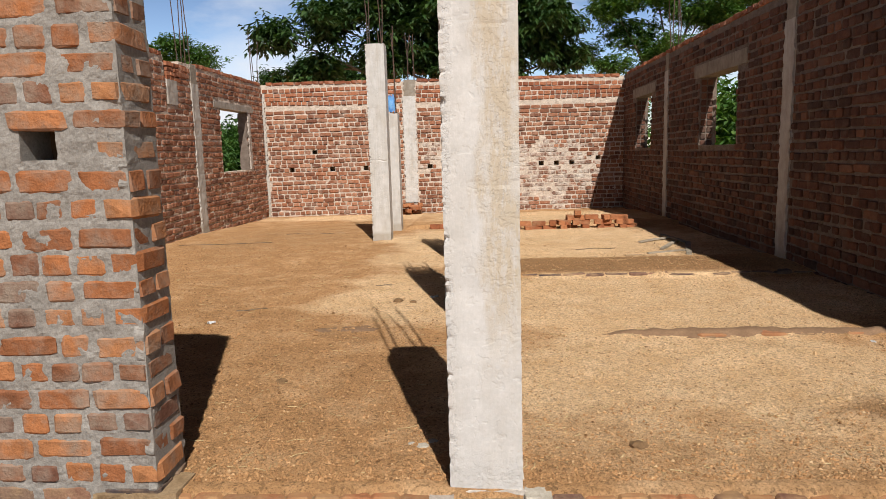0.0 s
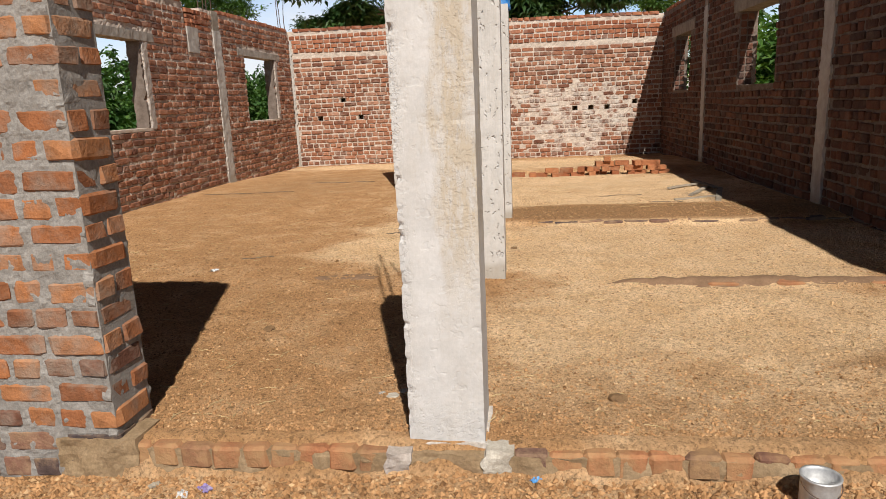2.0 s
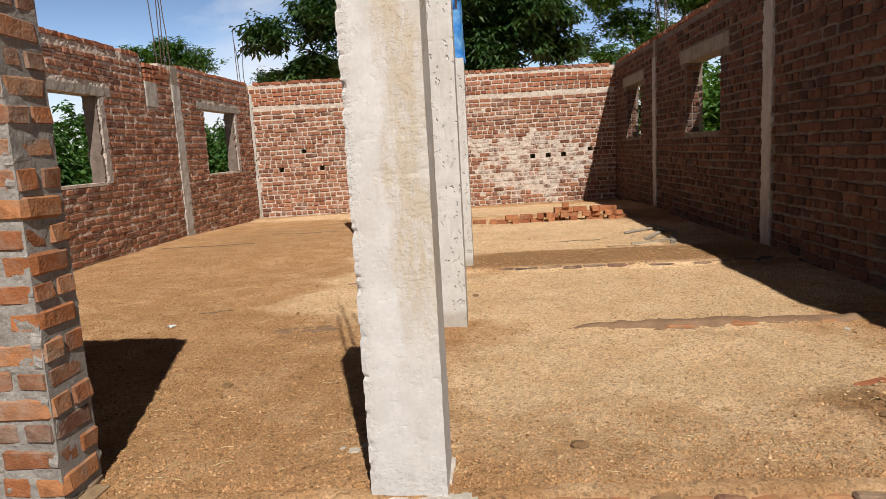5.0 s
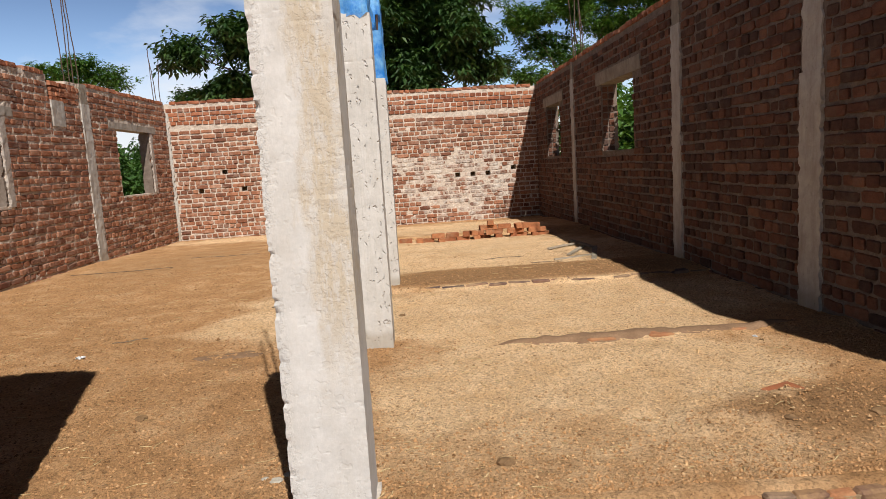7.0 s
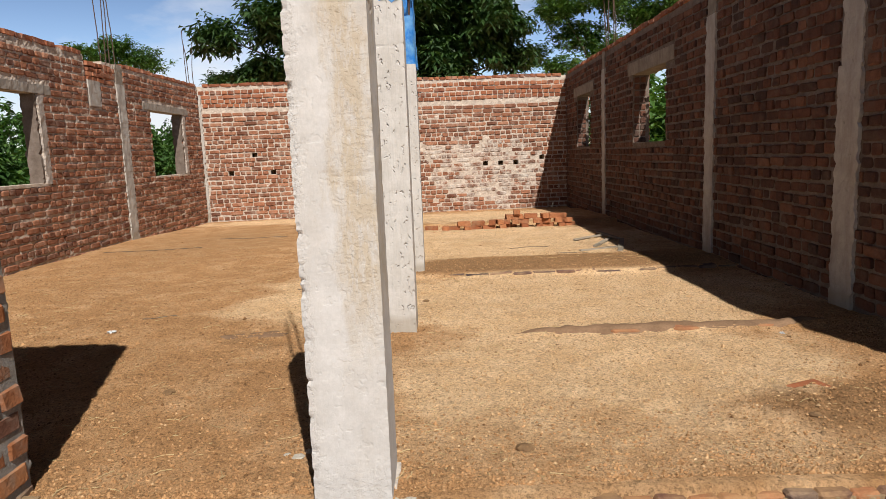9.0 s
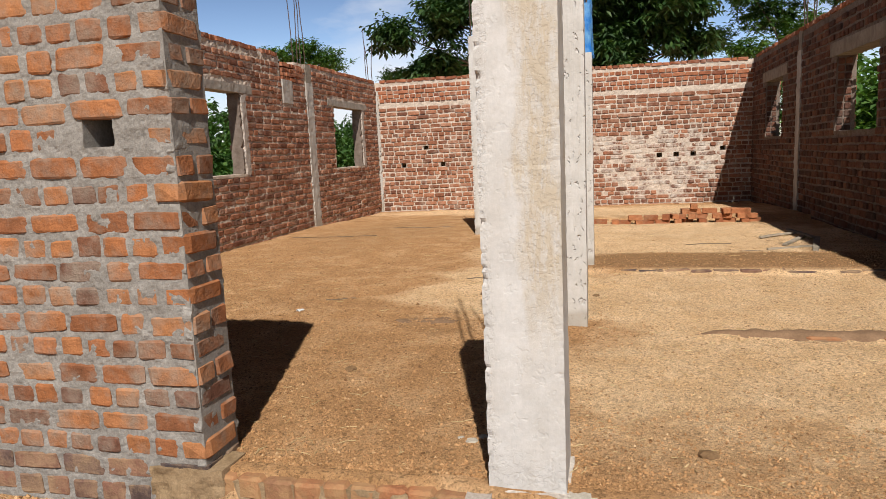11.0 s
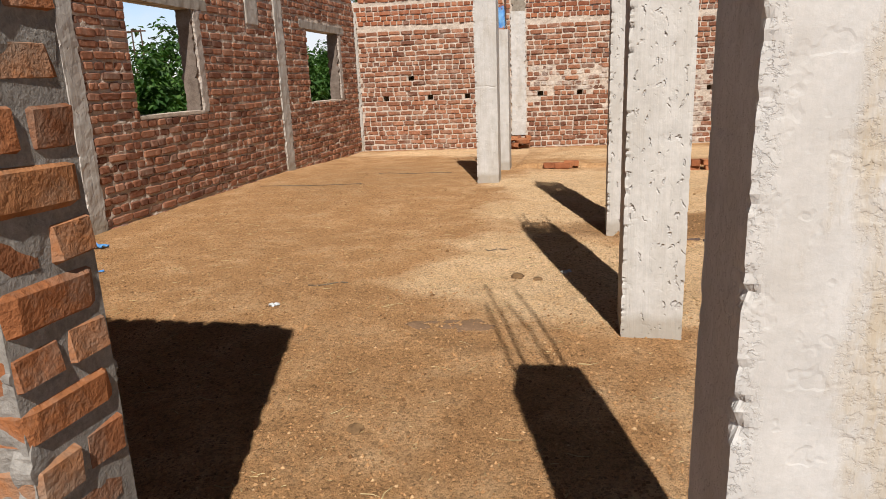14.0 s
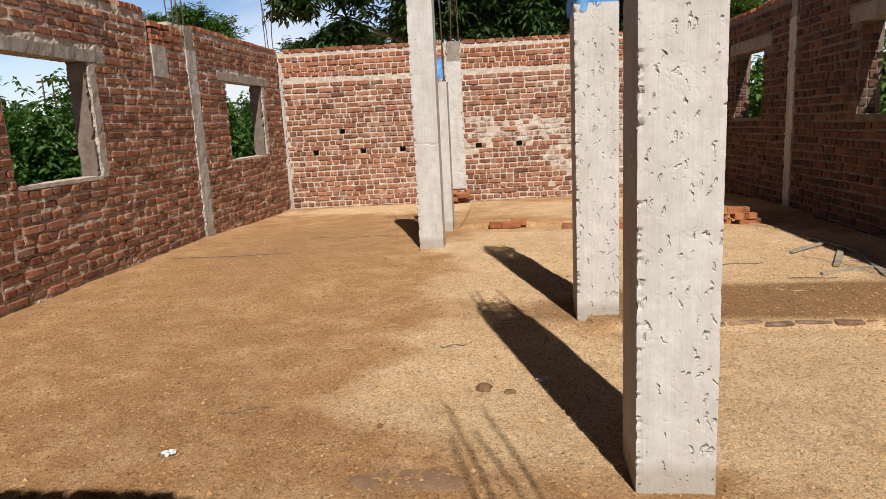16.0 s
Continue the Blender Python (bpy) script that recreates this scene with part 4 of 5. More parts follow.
# bars that stand out of the tops of walls
for x, y, n, h, s in ((-5.76, 9.5, 4, 1.3, 1), (-5.74, 12.93, 3, 1.0, 2), (2.14, 10.2, 4, 1.2, 3), (2.14, 5.8, 4, 1.2, 4), (2.14, 3.5, 4, 1.2, 5), (-2.5, 13.3, 4, 1.1, 6)):
    rng = random.Random(900 + s)
    for k in range(n):
        w = wall_left if x < -5 else wall_right if x > 2 else wall_back
        rebar(w, x + (k % 2) * 0.13 - 0.06, y + (k // 2) * 0.15 - 0.07, 2.6, 2.68 + h * rng.uniform(0.85, 1.1), (rng.uniform(-0.1, 0.05), rng.uniform(-0.08, 0.08)), 31 * s + k, 0.008)


# ---- loose things on the floor ----
def loose_brick(x, y, z, rz, tilt, k, label, group):
    ob = new("loose_brick", LOOSE_SET[k % 7])
    ob.matrix_basis = pose(x, y, z, tilt, 0, rz) @ Matrix.Diagonal((0.2, 0.1, 0.072, 1))
    tagged(ob, label, "brick", group)


def brick_stack():
    rng = random.Random(61)
    k = 0
    for lvl in range(4):
        x = (-0.95, -0.45, 0.24, 0.36)[lvl]
        stop = (1.18, 1.14, 1.06, 0.52)[lvl]
        while x < stop:
            if rng.random() > (0.04 if lvl < 2 else 0.12):
                end_on = rng.random() < 0.5
                loose_brick(x + 0.05, 9.12 + rng.uniform(-0.03, 0.03), ground_z(x, 9.12) + 0.02 + lvl * 0.07, 90 + rng.uniform(-8, 8) if end_on else rng.uniform(-6, 6), rng.uniform(-2, 2), k, "loose orange brick in a low dry stack", "stacked bricks")
                k += 1
                x += 0.115 if end_on else 0.215
            else:
                x += 0.12
    for i in range(4):
        x, y = rng.uniform(-1.85, -1.45), 9.36 + rng.uniform(-0.06, 0.06)
        loose_brick(x, y, ground_z(x, y + 0.06) + 0.012, rng.uniform(-20, 20), 0, i, "half-buried orange brick along a soil ledge", "ledge bricks")
    for i in range(16):
        x, y = -2.52 + rng.uniform(-0.16, 0.16), 12.95 + rng.uniform(-0.12, 0.08)
        loose_brick(x, y, ground_z(x, y) + 0.03 + (i % 4) * 0.055, rng.uniform(0, 180), rng.uniform(-25, 25), i, "broken brick heaped under a pilaster", "rubble bricks")


brick_stack()


loose_brick(0.93, 1.98, ground_z(0.93, 1.98) - 0.036, 25, 9, 3, "half-buried loose brick on the earth floor", "lone bricks")


def board(x, y, rz, length, w, label):
    bm = bmesh.new()
    bmesh.ops.create_cube(bm, size=1)
    bmesh.ops.scale(bm, vec=(length, w, 0.018), verts=bm.verts)
    bmesh.ops.subdivide_edges(bm, edges=[e for e in bm.edges if abs(e.verts[0].co.x - e.verts[1].co.x) > 0.1], cuts=6)
    for v in bm.verts:
        v.co.z += 0.012 * noise.noise(Vector((v.co.x * 2 + x, y, 0)))
        v.co.y += 0.006 * noise.noise(Vector((v.co.x * 5, x, v.co.y * 9)))
    ob = part("board", bm, WOOD, None)
    ob.matrix_basis = pose(x, y, ground_z(x, y) + 0.014, 0, 0, rz)
    tagged(ob, label, "board", "loose boards")


for x, y, rz, ln, w in ((1.25, 7.1, 62, 0.9, 0.05), (1.36, 6.75, 74, 1.1, 0.06), (1.18, 7.5, 40, 0.7, 0.04), (1.42, 7.6, 95, 0.8, 0.05), (1.05, 6.55, 20, 0.5, 0.03)):
    board(x, y, rz, ln, w, "thin weathered board lying at the edge of the shade")


def tin_can():
    e = tagged(empty("tin_can", 0.05, 0.915, ground_z(0.05, 0.915) - 0.005), "small open silver tin can standing on gravel", "can")
    prof = [(0.0, 0.004), (0.052, 0.0), (0.055, 0.004), (0.054, 0.05), (0.0545, 0.098), (0.058, 0.103), (0.058, 0.108), (0.05, 0.108), (0.048, 0.104), (0.046, 0.10), (0.045, 0.03), (0.0, 0.028)]
    verts, faces, n = [], [], 28
    for r, z in prof:
        for k in range(n):
            t = 2 * math.pi * k / n
            verts.append((r * math.cos(t), r * math.sin(t), z))
    for i in range(len(prof) - 1):
        for k in range(n):
            q = (k + 1) % n
            faces.append((i * n + k, i * n + q, (i + 1) * n + q, (i + 1) * n + k))
    link_mesh("can_body", verts, faces, TIN, e, smooth=True)
    v, f = [], []
    for r, z in ((0.0, 0.032), (0.044, 0.032)):
        for k in range(n):
            t = 2 * math.pi * k / n
            v.append((r * math.cos(t), r * math.sin(t), z + 0.004 * math.sin(3 * t)))
    for k in range(n):
        q = (k + 1) % n
        f.append((k, q, n + q, n + k))
    link_mesh("dried_paint", v, f, WHITE_PLASTIC, e, "dried white paint inside")
    hv, hf = tube([(0.057 * math.cos(a), 0.057 * math.sin(a) - 0.004, 0.09 - 0.055 * math.sin(a) * 0 - 0.03 * abs(math.sin(a))) for a in np.linspace(math.pi, 2 * math.pi, 14)], 0.0016, 5)
    link_mesh("wire_handle", hv, hf, STEEL, e)


tin_can()


def exposed_footing(x0, x1, y0, y1, seed, label):
    """The mortar top of a buried cross footing, with brick edges showing along its front."""
    e = tagged(empty("cross_footing"), label, "footing", kind="structure")
    rng = random.Random(seed)
    nx, ny = max(6, int((x1 - x0) / 0.03)), 8
    verts, faces = [], []
    for i in range(nx + 1):
        for j in range(ny + 1):
            u, v = i / nx, j / ny
            x = x0 + (x1 - x0) * u
            a = y0 + 0.04 * fbm(x * 4, seed, 0, 3)
            b2 = y1 + 0.05 * fbm(x * 4, seed + 5, 0, 3)
            pinch = min(1, 5 * u, 5 * (1 - u))
            y = a + (b2 - a) * (0.5 + (v - 0.5) * pinch)
            rim = min(1.0, 3.5 * min(v, 1 - v), 8 * min(u, 1 - u))
            verts.append((x, y, ground_z(x, y) + (0.018 if x1 - x0 > 1 else 0.007) * rim - 0.004 + 0.009 * fbm(x * 12, y * 12, seed, 3)))
    for i in range(nx):
        for j in range(ny):
            q = i * (ny + 1) + j
            faces.append((q, q + ny + 1, q + ny + 2, q + 1))
    link_mesh("mortar_top", verts, faces, MORTAR_FLOOR, e, "worn grey-brown mortar top", True)
    x = x0 + 0.15 * (x1 - x0)
    while x < x1 - 0.1 * (x1 - x0):
        w = rng.uniform(0.12, 0.2)
        if x1 - x0 > 1 and rng.random() < 0.4:
            ob = new("brick", FOOT_SET[rng.randrange(7)])
            ob.parent = e
            y = y0 + 0.05 + rng.uniform(-0.01, 0.01)
            ob.matrix_basis = pose(x + w / 2, y, ground_z(x, y) - 0.029, rng.uniform(-3, 3), rng.uniform(-3, 3), rng.uniform(-5, 5)) @ Matrix.Diagonal((w, 0.09, 0.07, 1))
        x += w + 0.02


exposed_footing(-0.35, 1.75, 3.04, 3.24, 3, "buried cross footing with worn mortar top and brick edge")
def shadow_line_bricks():
    """Half-buried bricks, dark for the step's shadow line, along the damp band's front."""
    e = tagged(empty("shadow_line"), "half-buried dark bricks that draw a step's shadow line", "footing", kind="structure")
    rng = random.Random(83)
    x = -0.88
    while x < 1.9:
        w = rng.uniform(0.14, 0.23)
        if rng.random() < 0.85:
            ob = new("brick", FOOT_DARK[rng.randrange(7)])
            ob.parent = e
            y = 5.13 + 0.06 * fbm(x * 0.9, 1.7, 0) + rng.uniform(-0.012, 0.012)
            ob.matrix_basis = pose(x + w / 2, y + 0.045, ground_z(x, y + 0.06) - 0.043, rng.uniform(-3, 3), rng.uniform(-3, 3), rng.uniform(-5, 5)) @ Matrix.Diagonal((w, 0.1, 0.075, 1))
        x += w


shadow_line_bricks()
exposed_footing(-2.32, -1.80, 3.28, 3.46, 8, "small exposed patch of buried brick footing")


def scrap(x, y, size, material, seed, label, category="litter"):
    """A crumpled bit of sheet."""
    rng = random.Random(seed)
    bm = bmesh.new()
    bmesh.ops.create_grid(bm, x_segments=7, y_segments=5, size=0.5)
    for v in bm.verts:
        v.co = Vector((v.co.x * size, v.co.y * size * 0.7, size * 0.28 * (1 + noise.noise(v.co * 4 + Vector((seed, 0, 0))))))
    bmesh.ops.solidify(bm, geom=bm.faces[:], thickness=0.0015)
    ob = part("wrapper", bm, material, None)
    ob.matrix_basis = pose(x, y, ground_z(x, y) - size * 0.08, 0, 0, rng.uniform(0, 180))
    tagged(ob, label, category)


scrap(-3.1, 3.55, 0.06, WHITE_PLASTIC, 1, "crumpled white plastic scrap on the soil")
scrap(-5.2, 4.8, 0.12, BLUE, 2, "crumpled blue plastic scrap near the brick wall")
scrap(-4.69, 4.15, 0.05, BLUE, 3, "small pale blue scrap lying on the soil")
scrap(1.31, 2.95, 0.035, WHITE_PLASTIC, 9, "tiny white scrap at the edge of the shade")
scrap(-0.79, 1.015, 0.035, BLUE, 4, "tiny bright blue plastic scrap on gravel")
scrap(-1.985, 0.92, 0.05, WHITE_PLASTIC, 5, "crumpled white and purple wrapper on gravel")
scrap(-1.918, 0.95, 0.05, PURPLE, 6, "crumpled purple wrapper on gravel")
scrap(-2.12, 0.975, 0.04, WOOD, 7, "small brown paper scrap on gravel")
scrap(-1.49, 4.33, 0.06, WHITE_PLASTIC, 8, "flat clear plastic scrap on pale sand")
for i, (x, y, r) in enumerate(((-2.2, 2.3, 0.032), (-0.47, 1.45, 0.035), (-1.79, 4.26, 0.045), (-0.9, 4.2, 0.025), (-1.66, 4.2, 0.03), (1.15, 1.62, 0.04), (0.75, 1.6, 0.03))):
    ob = part("clod", lump(x, y, ground_z(x, y) + r * 0.12, r, 700 + i, 0.5), CLOD, None)
    tagged(ob, "dark clod of dried earth on the floor", "clod", "earth clods")


def pebbles():
    rng = random.Random(5)
    heaps = {False: ([], []), True: ([], [])}

    def add(x, y, r):
        pale = earth_mix(x, y)[0] + rng.uniform(-0.25, 0.25) > 0.4
        if pale and rng.random() < 0.45:
            return
        verts, faces = heaps[pale]
        o = len(verts)
        z = ground_z(x, y) + r * 0.25
        a = rng.uniform(0, 6.28)
        for dx, dy, dz in ((1, 0, 0), (0, 1, 0), (-1, 0, 0), (0, -1, 0), (0, 0, 0.8), (0, 0, -0.8)):
            k = r * rng.uniform(0.65, 1.3)
            verts.append((x + (dx * math.cos(a) - dy * math.sin(a)) * k, y + (dx * math.sin(a) + dy * math.cos(a)) * k, z + dz * k))
        for p, q in ((0, 1), (1, 2), (2, 3), (3, 0)):
            faces.append((o + p, o + q, o + 4))
            faces.append((o + q, o + p, o + 5))
    for _ in range(85000):
        y = 1.15 + 6.5 * rng.random() ** 1.7
        add(rng.uniform(-5.4, 1.95), y, 0.0028 + 0.0065 * rng.random() ** 2.8)
    for _ in range(34000):
        add(rng.uniform(-4.2, 1.4), rng.uniform(0.15, 1.04), 0.0045 + 0.010 * rng.random() ** 2.4)
    for _ in range(220):
        add(rng.uniform(-5.4, 1.95), 1.15 + 8 * rng.random(), 0.008 + 0.01 * rng.random())
    tagged(link_mesh("gravel", *heaps[False], PEBBLE), "small brown gravel and crumbs of earth", "gravel", kind="stuff")
    tagged(link_mesh("gravel", *heaps[True], PEBBLE_SAND), "small pale sandy gravel and crumbs", "gravel", kind="stuff")
    verts, faces = [], []
    for _ in range(1500):
        x, y = rng.uniform(-5, 1.5), 1.2 + 7 * rng.random() ** 1.4
        a, ln = rng.uniform(0, 6.28), 0.014 + 0.10 * rng.random() ** 4
        pts = []
        for t in (-0.5, 0, 0.5):
            px, py = x + math.cos(a + t * 0.4) * ln * t, y + math.sin(a + t * 0.4) * ln * t
            pts.append((px, py, ground_z(px, py) + 0.004))
        v, f = tube(pts, 0.0017, 3)
        faces += [tuple(i + len(verts) for i in p) for p in f]
        verts += v
    tagged(link_mesh("straw", verts, faces, STRAW), "scattered bits of dry straw", "straw", kind="stuff")


pebbles()
# the two long ones, on the far left, stand for cracks in the soil
for i, (x, y, rz, ln) in enumerate(((-2.95, 4.0, 25, 0.26), (-2.0, 4.9, 15, 0.16), (0.3, 6.9, 10, 0.5), (0.7, 6.34, -8, 0.35), (-4.7, 8.0, 4, 1.3), (-3.6, 9.0, 6, 1.0))):
    c, s = math.cos(radians(rz)), math.sin(radians(rz))
    pts = [(x + c * ln * t, y + s * ln * t + 0.02 * math.sin(9 * t + i), ground_z(x + c * ln * t, y + s * ln * t) + 0.006) for t in np.linspace(-0.5, 0.5, 7)]
    v, f = tube(pts, 0.004, 5)
    tagged(link_mesh("twig", v, f, BARK), "thin dark twig on the soil, the long ones drawing soil cracks", "twig", "twigs")


# ---- blue plastic round the bars of the columns ----
def blue_sheet(x0, x1, y0, y1, z0, z1, seed, label):
    verts, faces = [], []
    n, rings = 36, 12
    for r in range(rings + 1):
        t = r / rings
        for k in range(n):
            a = 2 * math.pi * k / n
            q = max(abs(math.cos(a)), abs(math.sin(a)))
            w = 1 + 0.22 * fbm(math.cos(a) * 3 + seed, math.sin(a) * 3, t * 3, 3) - 0.12 * t
            verts.append(((x0 + x1) / 2 + (x1 - x0) / 2 * math.cos(a) / q * w, (y0 + y1) / 2 + (y1 - y0) / 2 * math.sin(a) / q * w,
                          z0 + (z1 - z0) * t + 0.05 * (1 - 2 * t) * fbm(math.cos(a) * 2, math.sin(a) * 2 + seed, 4, 3)))
    for r in range(rings):
        for k in range(n):
            q = (k + 1) % n
            if fbm(math.cos(6.283 * k / n) * 2 + seed, math.sin(6.283 * k / n) * 2, r * 0.35, 2) > -0.55:
                faces.append((r * n + k, r * n + q, (r + 1) * n + q, (r + 1) * n + k))
    tagged(link_mesh("plastic_sheet", verts, faces, BLUE, None, "", True), label, "plastic sheet")


blue_sheet(-1.21, -0.93, 5.38, 5.65, 1.95, 2.75, 3, "crumpled bright blue plastic sheet round column bars")
blue_sheet(-1.23, -0.95, 3.28, 3.55, 2.09, 2.6, 14, "crumpled blue plastic sheet wrapped over column bars")
blue_sheet(-2.50, -2.38, 9.31, 9.43, 1.84, 2.07, 9, "crumpled blue plastic bag tied to column bars")


# ---- trees and plants ----
def leaf_cloud(blobs, count, size, seed, droop=0.5, per=11, shell=0.5, width=0.19):
    """Whorls of pointed leaves spread through uneven clumps."""
    rng = random.Random(seed)
    verts, faces = [], []
    total = sum(b[3] * b[4] * b[5] for b in blobs)
    for b in blobs:
        for _ in range(max(3, int(count * b[3] * b[4] * b[5] / total / per))):
            d = Vector((rng.gauss(0, 1), rng.gauss(0, 1), rng.gauss(0, 1))).normalized()
            rad = shell + (1 - shell) * rng.random() ** 0.6
            rad *= 0.72 + 0.75 * max(-0.5, fbm(d.x * 1.6 + b[0], d.y * 1.6 + b[1], d.z * 1.6 + b[2], 3))
            c = Vector((b[0] + d.x * b[3] * rad, b[1] + d.y * b[4] * rad, b[2] + d.z * b[5] * rad))
            for k in range(per):
                a = rng.uniform(0, 6.283)
                out = Vector((math.cos(a), math.sin(a), rng.uniform(-droop - 0.5, 0.45 - droop * 0.5))).normalized()
                s = size * rng.uniform(0.65, 1.25)
                side = out.cross(Vector((rng.uniform(-0.4, 0.4), rng.uniform(-0.4, 0.4), 1))).normalized() * s * width
                p = c + out * s * 0.25 + Vector((rng.uniform(-1, 1), rng.uniform(-1, 1), rng.uniform(-1, 1))) * s * 0.5
                mid, tip = p + out * s * 0.5, p + out * s + Vector((0, 0, -droop * s * 0.35))
                o = len(verts)
                up = Vector((0, 0, s * 0.05))
                verts.extend((tuple(p), tuple(mid + side + up), tuple(tip), tuple(mid - side + up)))
                faces.append((o, o + 1, o + 2))
                faces.append((o, o + 2, o + 3))
    return verts, faces


def tree(x, y, height, radius, blobs, count, size, seed, label, material, droop=0.5, per=11):
    e = tagged(empty("tree", x, y, -0.2), label, "tree", "trees beyond the wall")
    rng = random.Random(seed)
    pts = [(0.12 * math.sin(t * 3 + seed), 0.1 * math.cos(t * 2.3), height * t) for t in np.linspace(0, 1, 9)]
    v, f = tube(pts, [radius * (1.25 - 0.75 * t) for t in np.linspace(0, 1, 9)], 10)
    link_mesh("trunk", v, f, BARK, e, smooth=True)
    for b in blobs:
        tip = Vector((b[0] - x, b[1] - y, b[2] + 0.2))
        start = Vector(pts[rng.choice((4, 5, 6))])
        path = []
        for t in np.linspace(0, 1, 7):
            q = start.lerp(tip, t)
            path.append((q.x + 0.18 * math.sin(5 * t + b[0]), q.y + 0.15 * math.sin(4 * t + b[2]), q.z - 0.5 * t * (1 - t)))
        v, f = tube(path, [radius * (0.30 - 0.26 * t) for t in np.linspace(0, 1, 7)], 7)
        link_mesh("limb", v, f, BARK, e, smooth=True)
    local = [(b[0] - x, b[1] - y, b[2] + 0.2, b[3], b[4], b[5]) for b in blobs]
    v, f = leaf_cloud(local, count, size, seed, droop, per)
    link_mesh("crown", v, f, material, e)
    return e


tree(-1.5, 23, 5.5, 0.34, [(-8.0, 22, 5.35, 1.0, 1.0, 0.7), (-6.1, 22, 5.7, 1.1, 1.2, 1.1), (-6.5, 22.5, 4.3, 0.9, 0.9, 0.7), (-4.3, 22.5, 6.4, 1.5, 1.6, 1.2), (-4.4, 22.6, 4.6, 1.2, 1.2, 0.9),
                           (-2.7, 23, 6.0, 1.6, 1.8, 1.3), (-0.5, 23, 6.2, 2.0, 2.0, 1.9), (-0.6, 23, 4.2, 1.8, 1.6, 1.2), (1.2, 22.5, 5.5, 1.4, 1.5, 1.4), (0.3, 23.5, 8.2, 3.0, 2.5, 1.8), (-4, 24, 8.4, 2.6, 2, 1.3), (-2.6, 23, 4.5, 1.5, 1.4, 0.9), (1.9, 23, 4.4, 1.0, 1.0, 0.7), (-7.2, 23, 4.0, 1.0, 1.0, 0.5)],
     98000, 0.27, 3, "large dense dark green broadleaf tree behind the brick wall", LEAF_DARK)
tree(7.0, 28, 6.0, 0.3, [(4.5, 28, 6.9, 1.4, 1.4, 1.0), (6.6, 28, 7.6, 1.8, 1.8, 1.2), (8.6, 28, 8.4, 2.0, 2.0, 1.3), (10.6, 28.5, 9.0, 2.0, 2.0, 1.2), (6.9, 28, 5.0, 1.8, 1.8, 0.9), (4.6, 28, 4.6, 1.3, 1.3, 0.55), (9.5, 28, 6.2, 1.6, 1.6, 0.9), (12.5, 29, 8.0, 2.0, 2, 1.5), (5.6, 28.5, 5.9, 1.5, 1.4, 0.8), (8.2, 28, 6.6, 1.6, 1.5, 0.8), (10.8, 28.5, 7.4, 1.6, 1.5, 0.9), (3.4, 28.5, 5.2, 1.0, 1.0, 0.6)],
     62000, 0.21, 8, "airy green tree with fine foliage behind the brick wall", LEAF_LIGHT, 0.3)
tree(-15.3, 30, 4.2, 0.22, [(-16.4, 30, 5.9, 1.2, 1.3, 0.9), (-15.0, 30, 6.2, 1.2, 1.3, 0.9), (-13.8, 30, 5.7, 1.0, 1.0, 0.7)], 12000, 0.17, 13, "small rounded green tree beyond the field", LEAF_LIGHT, 0.3)
tree(-11.0, 40, 4.0, 0.25, [(-13.6, 40, 5.7, 1.2, 1.3, 0.9), (-11.5, 40, 6.1, 1.5, 1.5, 1.1), (-9.2, 40, 5.9, 1.6, 1.5, 1.1), (-6.8, 40, 5.8, 1.6, 1.5, 1.1)], 22000, 0.24, 14, "distant dark green bushy tree beyond the wall", LEAF_DARK, 0.3)


def shrubs(name, boxes, count, size, seed, label, material):
    v, f = leaf_cloud(boxes, count, size, seed, 0.5, 9, 0.2, 0.3)
    tagged(link_mesh(name, v, f, material), label, "shrubs", kind="stuff")


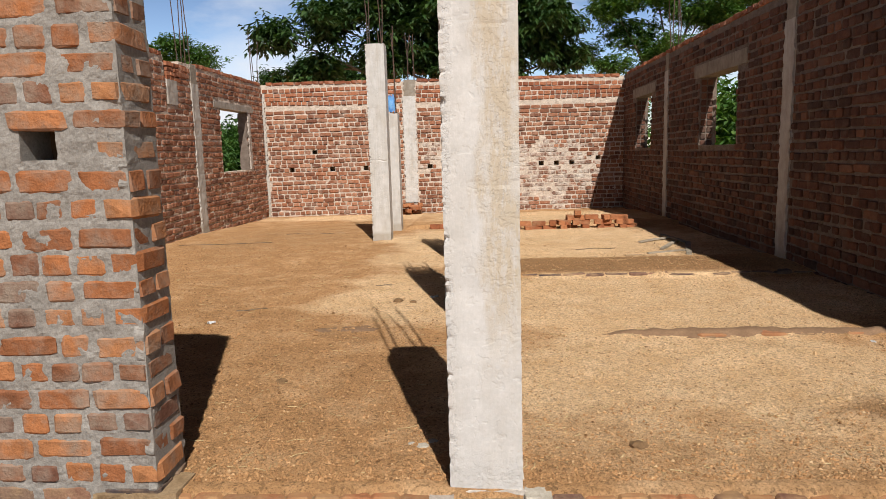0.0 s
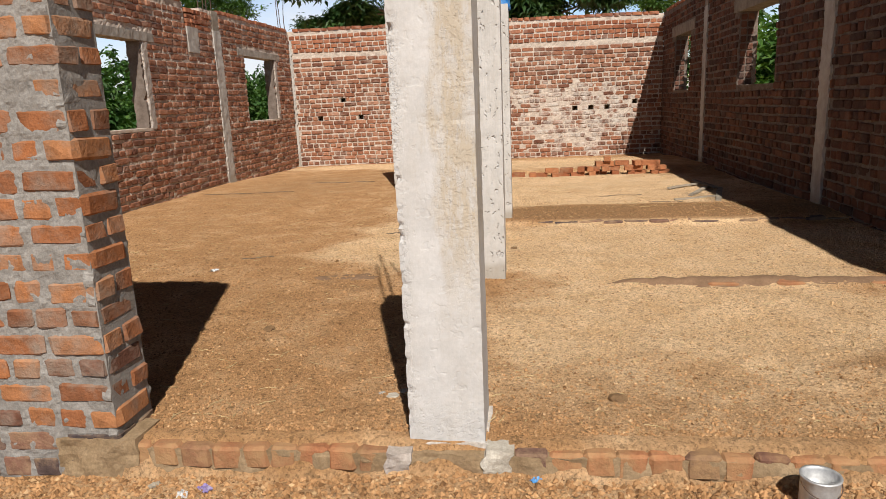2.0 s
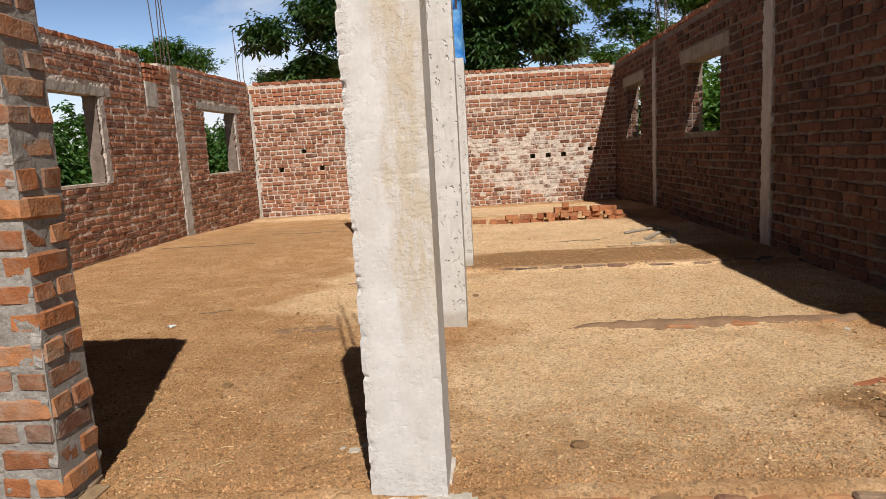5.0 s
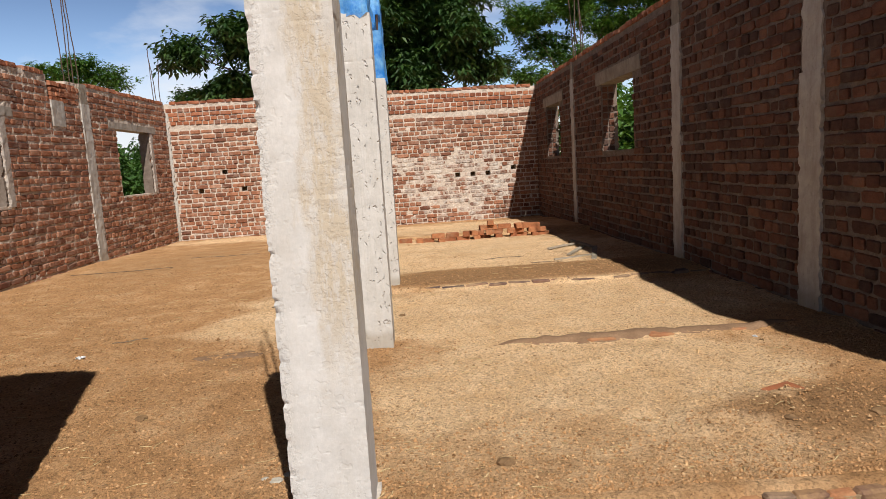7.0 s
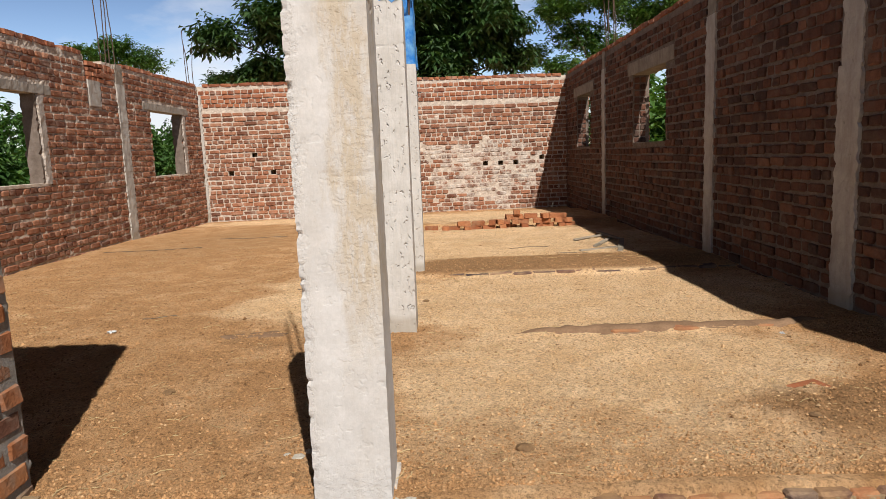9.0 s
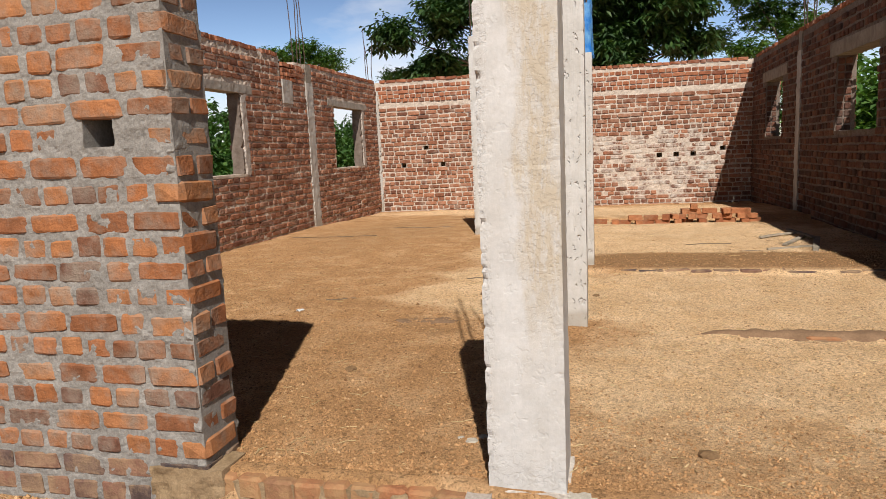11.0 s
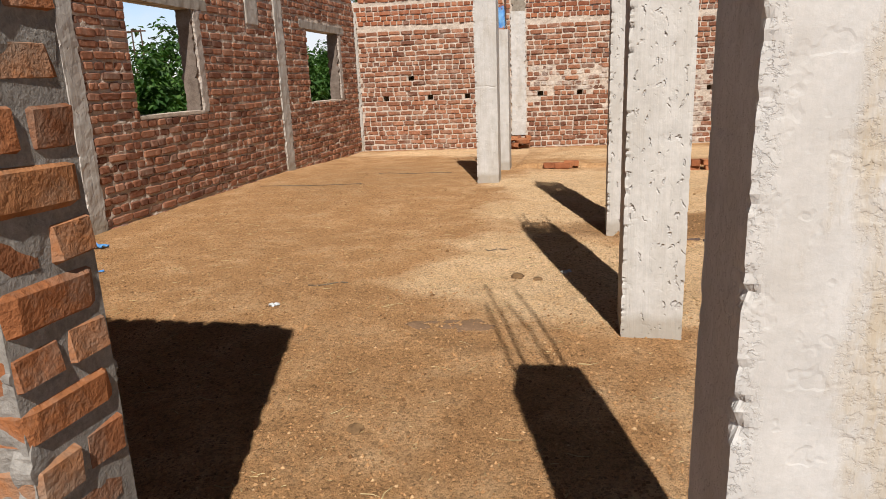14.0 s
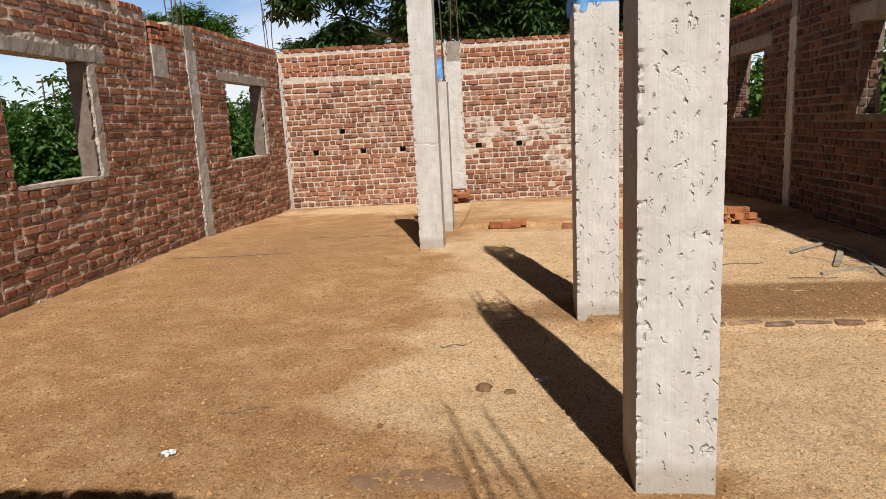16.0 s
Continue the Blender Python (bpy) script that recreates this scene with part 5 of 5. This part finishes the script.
# The narrow clumps close to the wall are added to shade the window reveals.
shrubs("shrubs", [(4.2, 8.5 + i * 1.1, 0.9 + 0.25 * math.sin(i * 2.1), 1.1, 0.9, 1.1) for i in range(9)] + [(4.6, 13 + i * 1.4, 1.4, 1.3, 1.1, 1.5) for i in range(4)] + [(2.6, 6.6, 1.75, 0.24, 0.6, 1.0), (2.6, 10.5, 1.75, 0.24, 0.6, 1.0), (2.6, 6.2, 1.75, 0.24, 0.6, 1.0), (2.6, 10.1, 1.75, 0.24, 0.6, 1.0), (2.72, 7.3, 1.2, 0.3, 0.5, 1.0), (2.72, 11.3, 1.2, 0.3, 0.5, 1.0)], 34000, 0.16, 31, "bright green shrubs outside the windows, with clumps added to shade the reveals", LEAF_LIGHT)
# Unseen leaves, added to keep the sun off the right window reveals.
shrubs("creeper", [(2.7, 7.25, 2.3, 0.32, 0.8, 0.5), (2.7, 11.1, 2.3, 0.32, 0.8, 0.5)], 7000, 0.13, 37, "unseen leaves added outside to shade the right window reveals", LEAF_LIGHT)
crop = random.Random(21)
shrubs("leafy_crop", [(crop.uniform(-9.6, -7.0), 5.2 + i * 0.22 + crop.uniform(-0.3, 0.3), 0.9 + 0.02 * max(0, i - 25) * 0.5 + crop.uniform(-0.10, 0.16), 0.6, 0.55, 1.15) for i in range(62)], 130000, 0.095, 33, "tall dense green leafy crop close outside the windows", LEAF_CROP)
far = []
rngf = random.Random(99)
for i in range(46):
    a = radians(-75 + i * 150 / 45)
    d = 70 + rngf.uniform(-8, 12)
    far.append((math.sin(a) * d, math.cos(a) * d, 2.2 + rngf.uniform(0, 2.2), 3.8, 2.5, 3.2 + rngf.uniform(0, 2.0)))
shrubs("far_woods", far, 26000, 0.75, 32, "far line of dark green woods", LEAF_DARK)


def utility_pole():
    e = tagged(empty("utility_pole", -27.4, 37.5, -1.1), "two dark utility posts joined by a crossbar", "pole")
    for dx in (-0.3, 0.3):
        v, f = tube([(dx, 0, 0), (dx, 0, 3), (dx, 0, 6.0)], [0.06, 0.05, 0.04], 8)
        link_mesh("post", v, f, STEEL, e)
    v, f = tube([(-0.62, 0, 5.85), (0, 0, 5.87), (0.62, 0, 5.85)], 0.045, 6)
    link_mesh("crossbar", v, f, STEEL, e)


utility_pole()
